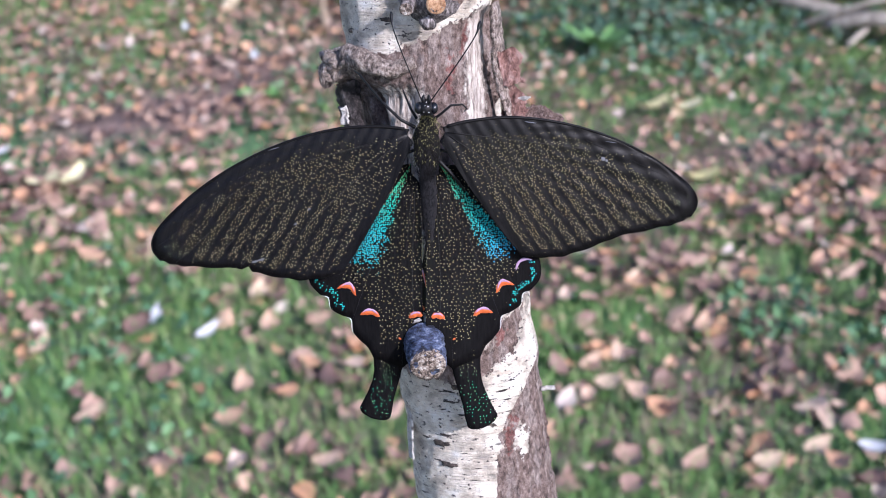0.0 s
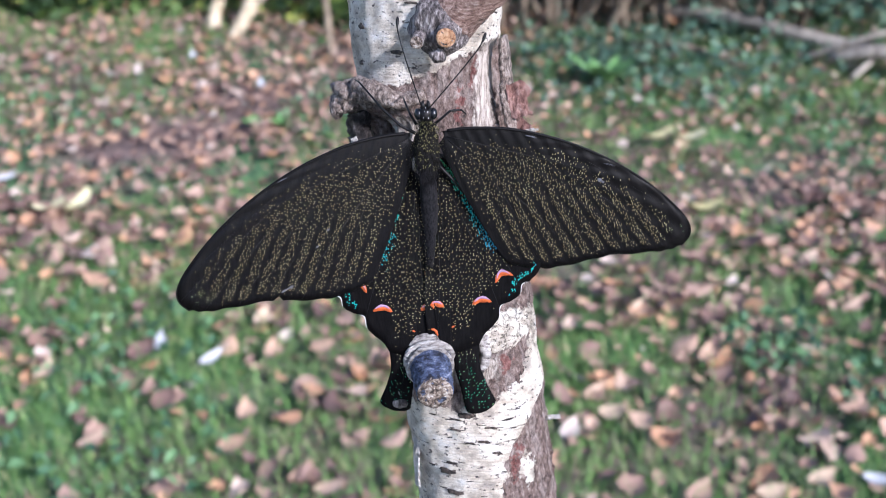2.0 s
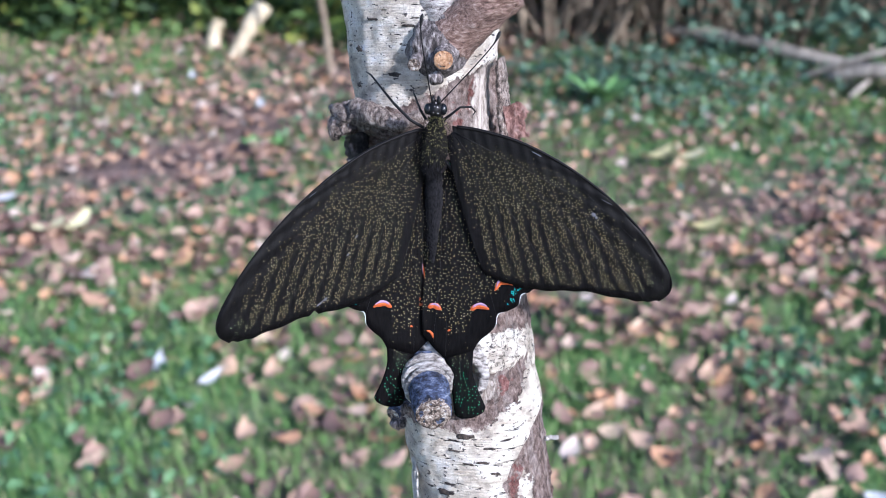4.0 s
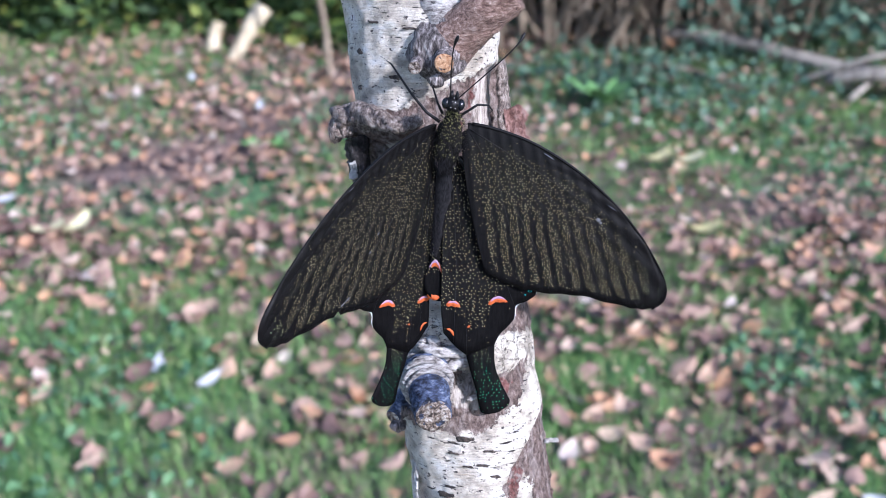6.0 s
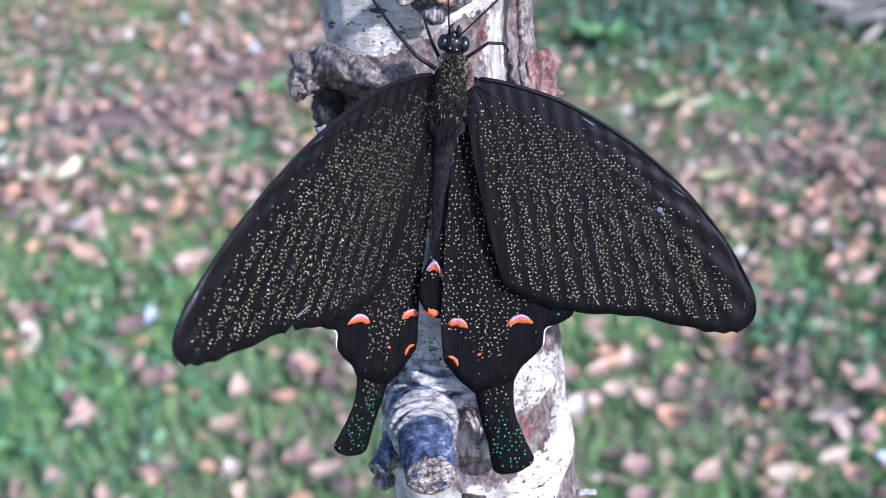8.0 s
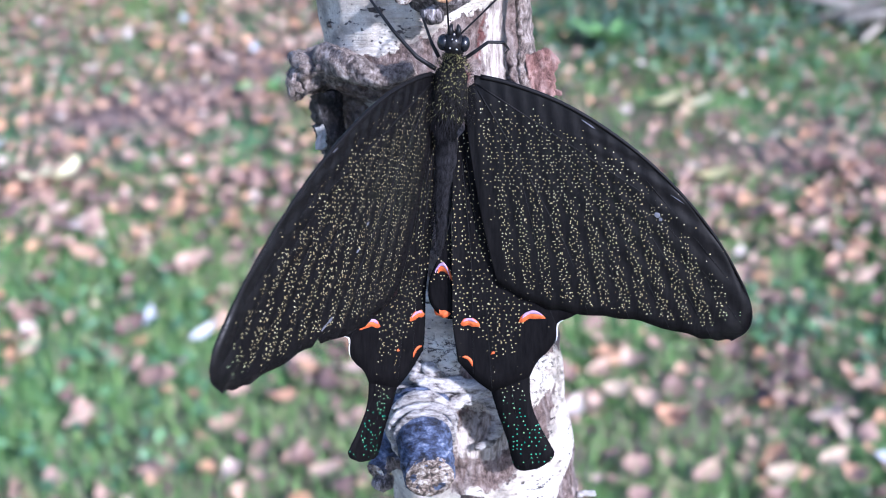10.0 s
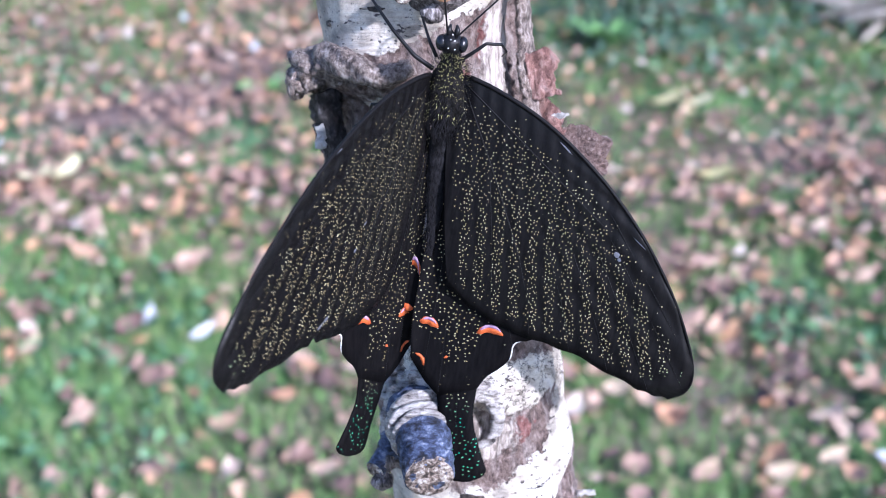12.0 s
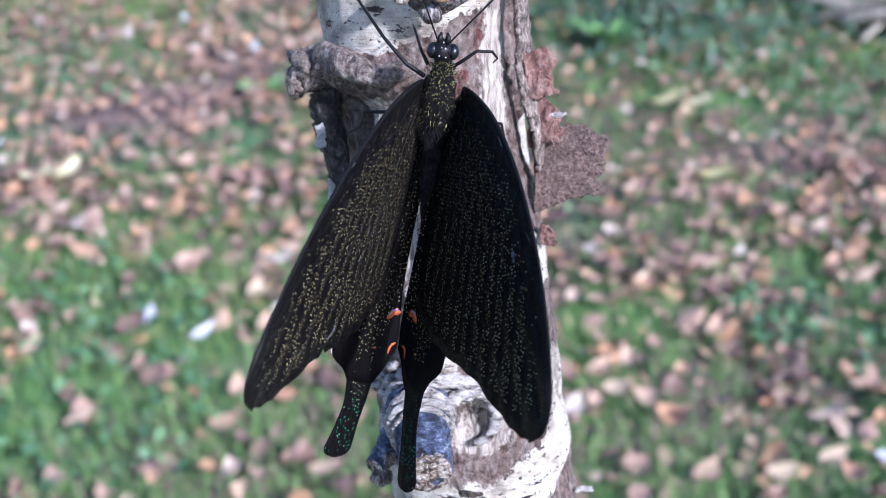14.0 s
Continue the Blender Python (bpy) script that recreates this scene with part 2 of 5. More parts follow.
M_REDFLAKE = knot_material("red_bark_flake", [(0.36, (0.09, 0.036, 0.028)), (0.5, (0.26, 0.135, 0.11)), (0.7, (0.48, 0.33, 0.29))], 0.6, (1, 1, 0.6))
# torn rim: nearly black, the shade of the hollow is put into its colour
M_RIM = knot_material("shaded_torn_bark", [(0.42, (0.010, 0.008, 0.008)), (0.51, (0.045, 0.037, 0.036)), (0.60, (0.13, 0.11, 0.108)), (0.72, (0.50, 0.48, 0.48))], 0.6, (1, 1, 0.6), 0.0014)
M_PAPER = knot_material("paper_curl", [(0.3, (0.48, 0.42, 0.37)), (0.5, (0.72, 0.68, 0.63)), (0.75, (0.86, 0.84, 0.80))], 0.5, (0.4, 0.4, 2))
M_SLIT = knot_material("lenticel", [(0.4, (0.016, 0.012, 0.011)), (0.55, (0.10, 0.075, 0.06)), (0.7, (0.30, 0.24, 0.20))], 0.9)


# ---- materials: butterfly ----
def wing_material(name, hind, shift=0.0, tip=(0.02, 0.36, 0.42)):
    """Black velvet strewn with separate pale scales, in rows between the veins."""
    k = Mat(name, 0.5, spec=0.05)
    mm = k.scaled(k.coord(), 1000.0)
    ax = k.axes(mm)
    x = k.math("ABSOLUTE", ax[0])
    down = k.math("MULTIPLY", ax[2], -1.0)
    flat = k.joined(ax[0], ax[2])
    wob = k.noise(flat, 0.25, 3)
    tone = k.noise(flat, 0.12, 4)
    size = 1.45 if hind else 1.9
    speck = k.cells(flat, size, flat=True, spread=0.86)
    hr = k.axes(k.cells(flat, size, out="Color", flat=True, spread=0.86))
    edge = k.attr("rim")
    if hind:
        ang = k.math("MULTIPLY", k.math("ARCTAN2", down, x), 57.2958)
        r = k.math("SQRT", k.math("ADD", k.math("MULTIPLY", x, x), k.math("MULTIPLY", down, down)))
        rib = k.math("SINE", k.math("MULTIPLY", ang, 0.62))
        share = k.math("ADD", 0.80, k.math("MULTIPLY", rib, 0.10))
        share = k.math("MULTIPLY", share, k.step(down, 42.0, 47.0, 1.0, 0.6))
        low = k.math("MULTIPLY", k.step(down, 29.0, 33.0), k.step(k.math("ABSOLUTE", k.math("SUBTRACT", x, k.step(down, 38.0, 52.0, 5.2, 8.0))), 2.3, 1.2))
        room = k.math("ADD", k.attr("hem"), k.math("MULTIPLY", low, 20.0))
        share = k.math("MULTIPLY", share, k.step(k.math("ADD", room, k.math("MULTIPLY", wob, 2.0)), 5.0, 7.0))
        share = k.math("MULTIPLY", share, k.step(k.math("ADD", edge, k.math("MULTIPLY", k.math("SUBTRACT", 1.0, low), 2.0)), 0.9, 1.6))
        wide = 0.122
    else:
        # rows of scales run nearly along the body, fanning out slightly
        fan = k.math("MULTIPLY", k.math("ARCTAN2", k.math("ADD", x, 10.0), k.math("ADD", down, 112.0)), 150.0)
        fan = k.math("ADD", fan, k.math("MULTIPLY", wob, 1.1))
        rib = k.math("COSINE", k.math("MULTIPLY", fan, 2.0 * math.pi / 2.75))
        outer = k.step(k.math("SUBTRACT", down, k.math("MULTIPLY", x, 0.22)), 12.0, 19.0)
        rows = k.step(rib, -0.75, -0.05, 0.03, 1.0)
        share = k.mix(outer, (0.68, 0.68, 0.68), k.joined(rows, rows, rows))
        share = k.axes(share)[0]
        lead = k.step(k.attr("lead"), 1.0, 6.5, 0.0, 1.0)
        share = k.math("MULTIPLY", k.math("MULTIPLY", share, lead), k.step(edge, 0.8, 2.4))
        wide = 0.150
    share = k.math("MULTIPLY", share, k.step(tone, 0.3, 0.6, 0.82, 1.05))
    there = k.step(k.math("SUBTRACT", share, hr[1]), -0.02, 0.02)
    girth = k.math("MULTIPLY", k.step(hr[2], 0.0, 1.0, 0.82, 1.12), wide)
    dot = k.math("MULTIPLY", k.step(k.math("SUBTRACT", girth, speck), -0.03, 0.03), there)
    gold = k.ramp(hr[0], (0.0, (0.37, 0.285, 0.14)), (0.5, (0.52, 0.435, 0.22)), (1.0, (0.66, 0.60, 0.38)))
    green = k.ramp(hr[0], (0.0, (0.02, 0.40, 0.26)), (0.6, (0.12, 0.55, 0.32)), (1.0, (0.36, 0.62, 0.30)))
    dust = k.mix(k.step(down, 41.0, 46.0) if hind else k.step(k.math("ADD", down, x), 70.0, 80.0, 0.0, 0.55), gold, green)
    velvet = k.ramp(k.noise(k.scaled(flat, (2.6, 0.35, 1.0)), 0.9, 5, 0.7), (0.3, (0.0012, 0.0011, 0.0015)), (0.7, (0.0062, 0.0056, 0.0060)))
    base = k.mix(dot, velvet, dust)
    if hind:
        band = k.math("MULTIPLY", k.step(ang, 45.0 + shift, 49.0 + shift), k.step(k.math("ADD", ang, k.math("MULTIPLY", wob, 6.0)), 60.0 + shift, 69.0 + shift, 1.0, 0.0))
        band = k.math("MULTIPLY", band, k.step(k.math("ADD", r, k.math("MULTIPLY", wob, 4.0)), 22.0, 27.5, 1.0, 0.0))
        margin = k.math("MULTIPLY", k.step(ang, 66.0, 62.0), k.step(k.math("ABSOLUTE", k.math("SUBTRACT", edge, 1.6)), 0.9, 0.3))
        margin = k.math("MULTIPLY", margin, k.step(r, 26.0, 29.0))
        fine = k.cells(flat, 2.5, flat=True, spread=0.75)
        fr = k.axes(k.cells(flat, 2.5, out="Color", flat=True, spread=0.75))
        bdot = k.math("MULTIPLY", k.step(fine, 0.40, 0.32), k.step(k.math("SUBTRACT", k.math("MAXIMUM", band, k.math("MULTIPLY", margin, 0.45)), fr[1]), 0.0, 0.1))
        sheen = k.ramp(k.math("DIVIDE", r, 26.0), (0.1, (0.09, 0.46, 0.20)), (0.35, (0.02, 0.50, 0.38)), (0.65, (0.02, 0.44, 0.52)), (1.0, tip))
        sheen = k.mix(k.step(fr[0], 0.0, 1.0, 0.0, 0.45), sheen, k.scaled(sheen, 0.35))
        base = k.mix(bdot, base, k.mix(margin, sheen, (0.03, 0.40, 0.36)))
        dot = k.math("MAXIMUM", dot, bdot)
        k.rough(k.step(dot, 0, 1, 0.6, 0.45))
    else:
        # the leading edge is bare and shines a little
        k.put(k.p.inputs["Specular IOR Level"], k.step(k.attr("lead"), 0.5, 6.0, 0.18, 0.075))
        k.rough(k.step(k.noise(k.scaled(flat, (0.5, 1.6, 1.0)), 1.3, 4, 0.6), 0.35, 0.7, 0.36, 0.62))
    k.colour(base)
    k.put(k.p.inputs["Metallic"], k.math("MULTIPLY", dot, 0.15))
    return k.bump(k.math("ADD", k.math("MULTIPLY", rib, 0.5), k.math("MULTIPLY", dot, 0.15)), 0.00012, 0.8).m


def fur_material(name, dark, light, speck=None):
    k = Mat(name, 0.8, spec=0.06)
    mm = k.scaled(k.coord(), 1000.0)
    n = k.noise(k.scaled(mm, (2.2, 2.2, 0.8)), 1.1, 6, 0.7)
    col = k.ramp(n, (0.3, dark), (0.75, light))
    if speck:
        dot = k.math("MULTIPLY", k.step(k.cells(mm, 2.0), 0.26, 0.20), k.step(k.axes(mm)[2], -3.0, 2.5))
        col = k.mix(dot, col, speck)
    k.colour(col)
    return k.bump(n, 0.0004, 1.0).m


def plain(name, c, rough=0.5, spec=0.5, grain=3.0, depth=0.00008):
    k = Mat(name, rough, spec=spec)
    n = k.noise(k.scaled(k.coord(), 1000.0), grain, 4)
    k.colour(k.ramp(n, (0.3, tuple(0.65 * a for a in c)), (0.7, c)))
    return k.bump(n, depth, 0.7).m


M_FORE = wing_material("forewing_scales", False)
M_HIND = wing_material("hindwing_scales", True, 0.0, (0.03, 0.27, 0.62))
M_HIND_L = wing_material("hindwing_scales_mirrored", True, 8.0)
M_THORAX = fur_material("thorax_fur", (0.004, 0.004, 0.004), (0.022, 0.020, 0.018), (0.50, 0.45, 0.18))
M_ABDOMEN = fur_material("abdomen_fur", (0.004, 0.004, 0.0045), (0.030, 0.029, 0.032))
M_CHITIN = plain("black_chitin", (0.010, 0.0095, 0.0105), 0.42, 0.22)
M_VEIN = plain("wing_vein", (0.008, 0.0075, 0.008), 0.5, 0.1)
M_EYE = plain("compound_eye", (0.008, 0.009, 0.012), 0.24, 0.4)
M_ORANGE = plain("orange_scales", (0.62, 0.125, 0.03), 0.6, 0.3, 4.0)
M_LILAC = plain("lilac_scales", (0.42, 0.27, 0.42), 0.55, 0.3, 4.0)
M_FRINGE = plain("white_fringe", (0.80, 0.78, 0.76), 0.7, 0.3)
M_HAIR = plain("gold_hair", (0.58, 0.54, 0.22), 0.6, 0.3)
M_SCUFF = plain("worn_scales", (0.13, 0.135, 0.16), 0.7, 0.1)


# ---- mesh helpers ----
def mesh_part(name, verts, faces, mat, parent=None, label="", smooth=True, unit=1.0, floats=None):
    me = bpy.data.meshes.new(name)
    me.from_pydata([tuple(float(c) * unit for c in v) for v in verts], [], [tuple(int(i) for i in f) for f in faces])
    if smooth:
        me.polygons.foreach_set("use_smooth", [True] * len(me.polygons))
    for key, values in (floats or {}).items():
        a = me.attributes.new(key, "FLOAT", "POINT")
        a.data.foreach_set("value", np.asarray(values, dtype=np.float32))
    me.materials.append(mat)
    ob = new(name, me)
    ob.parent = parent
    if label:
        tagged(ob, label)
    return ob


def part(name, bm, mat, parent=None, label="", smooth=True):
    me = bpy.data.meshes.new(name)
    bm.to_mesh(me)
    bm.free()
    if smooth:
        me.polygons.foreach_set("use_smooth", [True] * len(me.polygons))
    me.materials.append(mat)
    ob = new(name, me)
    ob.parent = parent
    if label:
        tagged(ob, label)
    return ob


def spline(points, n):
    """n points along a smooth curve through the given ones."""
    p = np.asarray(points, float)
    q = np.vstack([2 * p[0] - p[1], p, 2 * p[-1] - p[-2]])
    out = []
    for t in np.linspace(0, len(p) - 1 - 1e-6, n):
        i = int(t)
        f = t - i
        a, b, c, d = q[i:i + 4]
        out.append(0.5 * (2 * b + (c - a) * f + (2 * a - 5 * b + 4 * c - d) * f * f + (3 * b - a - 3 * c + d) * f ** 3))
    return np.array(out)


def tube(points, radii, sides=8, rough=0.0, seed=0):
    """Vertices and faces of a capped round tube along a path."""
    p = np.asarray(points, float)
    r = np.interp(np.linspace(0, 1, len(p)), np.linspace(0, 1, len(radii)), radii)
    rng = np.random.RandomState(seed)
    d = np.gradient(p, axis=0)
    d /= np.linalg.norm(d, axis=1)[:, None] + 1e-12
    up = np.array([0.31, 0.87, 0.38])
    verts, faces = [], []
    bumps = rng.rand(len(p), sides) - 0.5
    for i in range(len(p)):
        a = np.cross(d[i], up)
        a /= np.linalg.norm(a)
        b = np.cross(d[i], a)
        for s in range(sides):
            w = 2 * math.pi * s / sides
            verts.append(p[i] + (a * math.cos(w) + b * math.sin(w)) * r[i] * (1 + rough * bumps[i, s]))
    for i in range(len(p) - 1):
        for s in range(sides):
            faces.append((i * sides + s, i * sides + (s + 1) % sides, (i + 1) * sides + (s + 1) % sides, (i + 1) * sides + s))
    n = len(verts)
    verts += [p[0], p[-1]]
    for s in range(sides):
        faces.append((n, (s + 1) % sides, s))
        faces.append((n + 1, n - sides + s, n - sides + (s + 1) % sides))
    return verts, faces


def blob(centre, radii, rings=14, sides=20, rough=0.0, freq=0.4, power=1.0):
    """A rounded, uneven lump."""
    verts, faces = [], []
    for i in range(rings + 1):
        t = math.pi * i / rings
        for s in range(sides):
            w = 2 * math.pi * s / sides
            v = Vector((math.sin(t) ** power * math.cos(w), math.sin(t) ** power * math.sin(w), math.cos(t)))
            q = Vector((v.x * radii[0], v.y * radii[1], v.z * radii[2]))
            k = 1 + rough * noise.noise((q + Vector(centre)) * freq) + 0.5 * rough * noise.noise((q + Vector(centre)) * freq * 2.7)
            verts.append(Vector(centre) + q * k)
    for i in range(rings):
        for s in range(sides):
            faces.append((i * sides + s, i * sides + (s + 1) % sides, (i + 1) * sides + (s + 1) % sides, (i + 1) * sides + s))
    return verts, faces


def joined(*shapes):
    verts, faces = [], []
    for v, f in shapes:
        n = len(verts)
        verts += list(v)
        faces += [tuple(i + n for i in q) for q in f]
    return verts, faces


def thicken(ob, metres):
    m = ob.modifiers.new("thickness", "SOLIDIFY")
    m.thickness, m.offset = metres, 0.0
    return ob


# ---- the ground ----
def height(x, y):
    return 0.018 * noise.noise((x * 1.3, y * 1.3, 0.0)) + 0.008 * noise.noise((x * 5, y * 5, 3.0))


def build_ground():
    xs = np.unique(np.concatenate([np.linspace(-1500, -6, 12), np.linspace(-6, -2, 10), np.linspace(-2, 2, 101), np.linspace(2, 6, 10), np.linspace(6, 1500, 12)]))
    ys = np.unique(np.concatenate([np.linspace(-1500, -4, 10), np.linspace(-4, 0.6, 14), np.linspace(0.6, 6, 121), np.linspace(6, 1500, 14)]))
    verts = [(x, y, height(x, y) if abs(x) < 6 and -4 < y < 8 else 0.0) for y in ys for x in xs]
    n = len(xs)
    faces = [(j * n + i, j * n + i + 1, (j + 1) * n + i + 1, (j + 1) * n + i) for j in range(len(ys) - 1) for i in range(n - 1)]
    ob = mesh_part("ground", verts, faces, M_GROUND)
    tagged(ob, "damp autumn lawn soil with moss under fallen leaves", "ground", kind="structure")


def dry_leaf(length, width, curl, cup, twist, lobes=0.0):
    """One fallen leaf, lying along x, as a small curled sheet."""
    verts, faces = [], []
    n, m = 7, 5
    for i in range(n):
        t = i / (n - 1)
        w = width * 0.5 * (math.sin(math.pi * t ** 0.75) ** 0.8 + 0.03) * (1 + lobes * math.sin(9.5 * t))
        for j in range(m):
            s = 2 * j / (m - 1) - 1
            z = curl * (2 * t - 1) ** 2 + cup * s * s + twist * (t - 0.5) * s
            verts.append(((t - 0.5) * length, s * w, z))
    for i in range(n - 1):
        for j in range(m - 1):
            a = i * m + j
            faces.append((a, a + 1, a + m + 1, a + m))
    stem = [((0.5 + 0.12 * q) * length, 0.02 * length * math.sin(3 * q), curl + 0.05 * length * q) for q in (0, 1, 2)]
    a, f = tube(stem, [0.0007, 0.0005], 4)
    return joined((verts, faces), (a, f))


def litter_amount(x, y):
    """Share of the ground that leaves cover: dense far off and beside the path, thin on the grass."""
    n = noise.noise((x * 1.1, y * 1.1, 7.0)) + 0.5 * noise.noise((x * 3.1, y * 3.1, 9.0))
    far = min(1.0, max(0.0, (y - 1.9) / 0.9))
    left = 0.30 * far * (1.0 if x < 0.1 else 0.35)
    return 0.56 + 0.50 * n + left - (0.35 if y > 3.5 and x < -0.2 else 0.0)


def build_litter():
    rng = random.Random(5)
    shapes = [dry_leaf(0.052, 0.034, 0.006, 0.004, 0.010), dry_leaf(0.045, 0.033, -0.006, 0.006, -0.008), dry_leaf(0.060, 0.040, 0.010, -0.005, 0.012), dry_leaf(0.038, 0.026, 0.007, 0.007, 0.0), dry_leaf(0.05, 0.045, 0.008, 0.006, 0.01, 0.22)]
    pool = [(np.array(v, float), f) for v, f in shapes]
    verts, faces, count = [], [], 0
    while count < 14500:
        x, y = rng.uniform(-1.9, 1.9), rng.uniform(0.75, 4.3)
        if abs(x) > 0.45 * y + 0.35 or rng.random() > litter_amount(x, y):
            continue
        v, f = pool[rng.randrange(len(pool))]
        m = Euler((rng.gauss(0, 0.28), rng.gauss(0, 0.28), rng.uniform(0, 6.28))).to_matrix()
        k = (0.25 + 0.80 * rng.random() ** 1.2) * (0.70 if y > 2.3 else 1.0)
        p = (v * k) @ np.array(m).T + np.array([x, y, height(x, y) + rng.uniform(0.012, 0.034)])
        n = len(verts)
        verts += p.tolist()
        faces += [tuple(i + n for i in q) for q in f]
        count += 1
    count = 0
    while count < 4200:
        x, y = rng.uniform(-3.4, 3.4), rng.uniform(-2.2, 4.3)
        if (abs(x) < 0.45 * y + 0.35 and y > 0.75) or rng.random() > litter_amount(x, y):
            continue
        v, f = pool[rng.randrange(len(pool))]
        m = Euler((rng.gauss(0, 0.28), rng.gauss(0, 0.28), rng.uniform(0, 6.28))).to_matrix()
        p = (v * rng.uniform(0.5, 1.2)) @ np.array(m).T + np.array([x, y, height(x, y) + rng.uniform(0.012, 0.034)])
        n = len(verts)
        verts += p.tolist()
        faces += [tuple(i + n for i in q) for q in f]
        count += 1
    ob = mesh_part("leaf_litter", verts, faces, M_LITTER)
    tagged(ob, "brown and pinkish dry birch leaves strewn over the grass", "fallen leaves", kind="stuff")


def build_grass():
    rng = random.Random(11)
    verts, faces, count = [], [], 0
    while count < 104000:
        x, y = rng.uniform(-1.9, 1.9), rng.uniform(0.75, 4.2)
        if count >= 86000:
            x, y = rng.uniform(-3.4, 3.4), rng.uniform(-2.2, 4.2)
        near = abs(x) < 0.45 * y + 0.35 and y > 0.75
        if near != (count < 86000):
            continue
        g = 1.0 - litter_amount(x, y) + 0.5 * noise.noise((x * 2.3, y * 2.3, 21.0))
        if rng.random() > g * 1.15:
            continue
        a, lean = rng.uniform(0, 6.28), rng.uniform(0.15, 0.9)
        h, w = rng.uniform(0.02, 0.055), rng.uniform(0.0007, 0.0017)
        dx, dy = math.cos(a), math.sin(a)
        z = height(x, y)
        n = len(verts)
        for t, k in ((0, 1.0), (0.5, 0.8), (1.0, 0.1)):
            o, u = lean * h * t * t, h * t * (1 - 0.35 * lean * t)
            verts += [(x + dx * o - dy * w * k, y + dy * o + dx * w * k, z + u), (x + dx * o + dy * w * k, y + dy * o - dx * w * k, z + u)]
        faces += [(n, n + 1, n + 3, n + 2), (n + 2, n + 3, n + 5, n + 4)]
        count += 1
    ob = mesh_part("grass", verts, faces, M_GRASS, smooth=False)
    tagged(ob, "short bright green lawn grass between fallen leaves", "grass", kind="stuff")


def leaf_cloud(count, place, size, rng, lift=0.0):
    """Many small pointed leaves; place(rng) gives where each one sits."""
    verts, faces = [], []
    for _ in range(count):
        c = Vector(place(rng))
        k = size * rng.uniform(0.6, 1.3)
        m = Euler((rng.uniform(-0.9, 0.9) + lift, rng.uniform(-0.9, 0.9), rng.uniform(0, 6.28))).to_matrix()
        n = len(verts)
        for p in ((-0.5, 0, 0), (-0.1, 0.32, 0.06), (-0.1, -0.32, 0.06), (0.5, 0, -0.08)):
            verts.append(c + m @ (Vector(p) * k))
        faces += [(n, n + 2, n + 3), (n, n + 3, n + 1)]
    return verts, faces


def build_herbs():
    """Low, dark, blue-green ground cover in patches."""
    rng = random.Random(3)
    # the patch at (-0.5, 1.42) is added to darken lawn that lies in shade
    spots = [(0.68, 2.98, 0.30, 500), (-0.93, 2.75, 0.28, 260), (0.55, 1.72, 0.09, 130), (-0.15, 2.75, 0.25, 240), (0.95, 2.6, 0.2, 160), (-0.55, 1.75, 0.18, 150), (0.1, 2.2, 0.25, 160), (0.40, 3.12, 0.2, 240), (-0.5, 1.42, 0.2, 150), (0.75, 1.55, 0.12, 120), (1.1, 3.35, 0.3, 300)]
    verts, faces = [], []
    for x, y, r, n in spots:
        def place(q, x=x, y=y, r=r):
            a, d = q.uniform(0, 6.28), r * math.sqrt(q.random())
            px, py = x + d * math.cos(a), y + d * math.sin(a)
            return px, py, height(px, py) + q.uniform(0.02, 0.055)
        verts, faces = joined((verts, faces), leaf_cloud(n, place, 0.021, rng))
    ob = mesh_part("ground_ivy", verts, faces, M_HERB, smooth=False)
    tagged(ob, "dark blue-green ground ivy creeping among dry leaves, one patch in place of shade", "ground cover", kind="stuff")


def build_single_leaves():
    """Leaves that stand out one by one on the lawn."""
    def one(name, shape, mat, label):
        v, f = shape
        ob = mesh_part(name, v, f, mat)
        tagged(ob, label, "leaf", "fallen leaves lying singly")
        return ob
    tan = one("fallen_leaf", dry_leaf(0.046, 0.032, 0.006, 0.005, 0.01), M_PALE, "pale tan dry birch leaf lying on grass")
    spots = [(-0.20, 1.69, 20), (-0.31, 1.79, 80), (-0.31, 1.43, 10), (-0.30, 1.52, 100), (0.34, 1.81, 60), (0.72, 1.82, 40), (0.44, 1.68, 70), (-0.28, 1.69, 95), (0.46, 1.33, 15), (0.54, 1.36, 30), (-0.16, 1.33, 5), (-0.20, 1.36, 50), (-0.52, 1.44, 35), (0.54, 2.52, 80), (0.26, 1.52, 0), (0.24, 1.57, 50), (0.29, 1.60, 100), (0.30, 1.50, 140), (-0.64, 1.62, 70), (0.62, 2.05, 15)]
    for i, (x, y, a) in enumerate(spots):
        m = pose(x, y, height(x, y) + 0.030, 8 * math.sin(i), -8, a)
        if i == 0:
            tan.matrix_basis = m
        else:
            copy_thing(tan, m)
    yellow = one("yellow_leaf", dry_leaf(0.075, 0.050, 0.012, 0.008, 0.012), M_YELLOW, "faded yellow leaf lying on the leaf litter")
    for i, (x, y, a) in enumerate([(-0.80, 2.20, 5), (-0.74, 2.22, 60), (0.53, 2.19, 0), (0.49, 2.55, 10), (0.56, 2.54, 0)]):
        m = pose(x, y, height(x, y) + 0.036, -12, -8, a)
        if i == 0:
            yellow.matrix_basis = m
        else:
            copy_thing(yellow, m)
    grey = one("bleached_leaf", dry_leaf(0.05, 0.022, 0.006, 0.005, 0.008), M_GREY, "bleached grey-white leaf among brown litter")
    for i, (x, y, a) in enumerate([(-0.67, 3.11, 105), (-0.93, 2.34, 10), (0.62, 1.36, -20), (-0.38, 1.66, 50), (-0.47, 1.70, 95), (-0.46, 2.9, 100)]):
        m = pose(x, y, height(x, y) + 0.032, 10, -6, a)
        if i == 0:
            grey.matrix_basis = m
        else:
            copy_thing(grey, m)


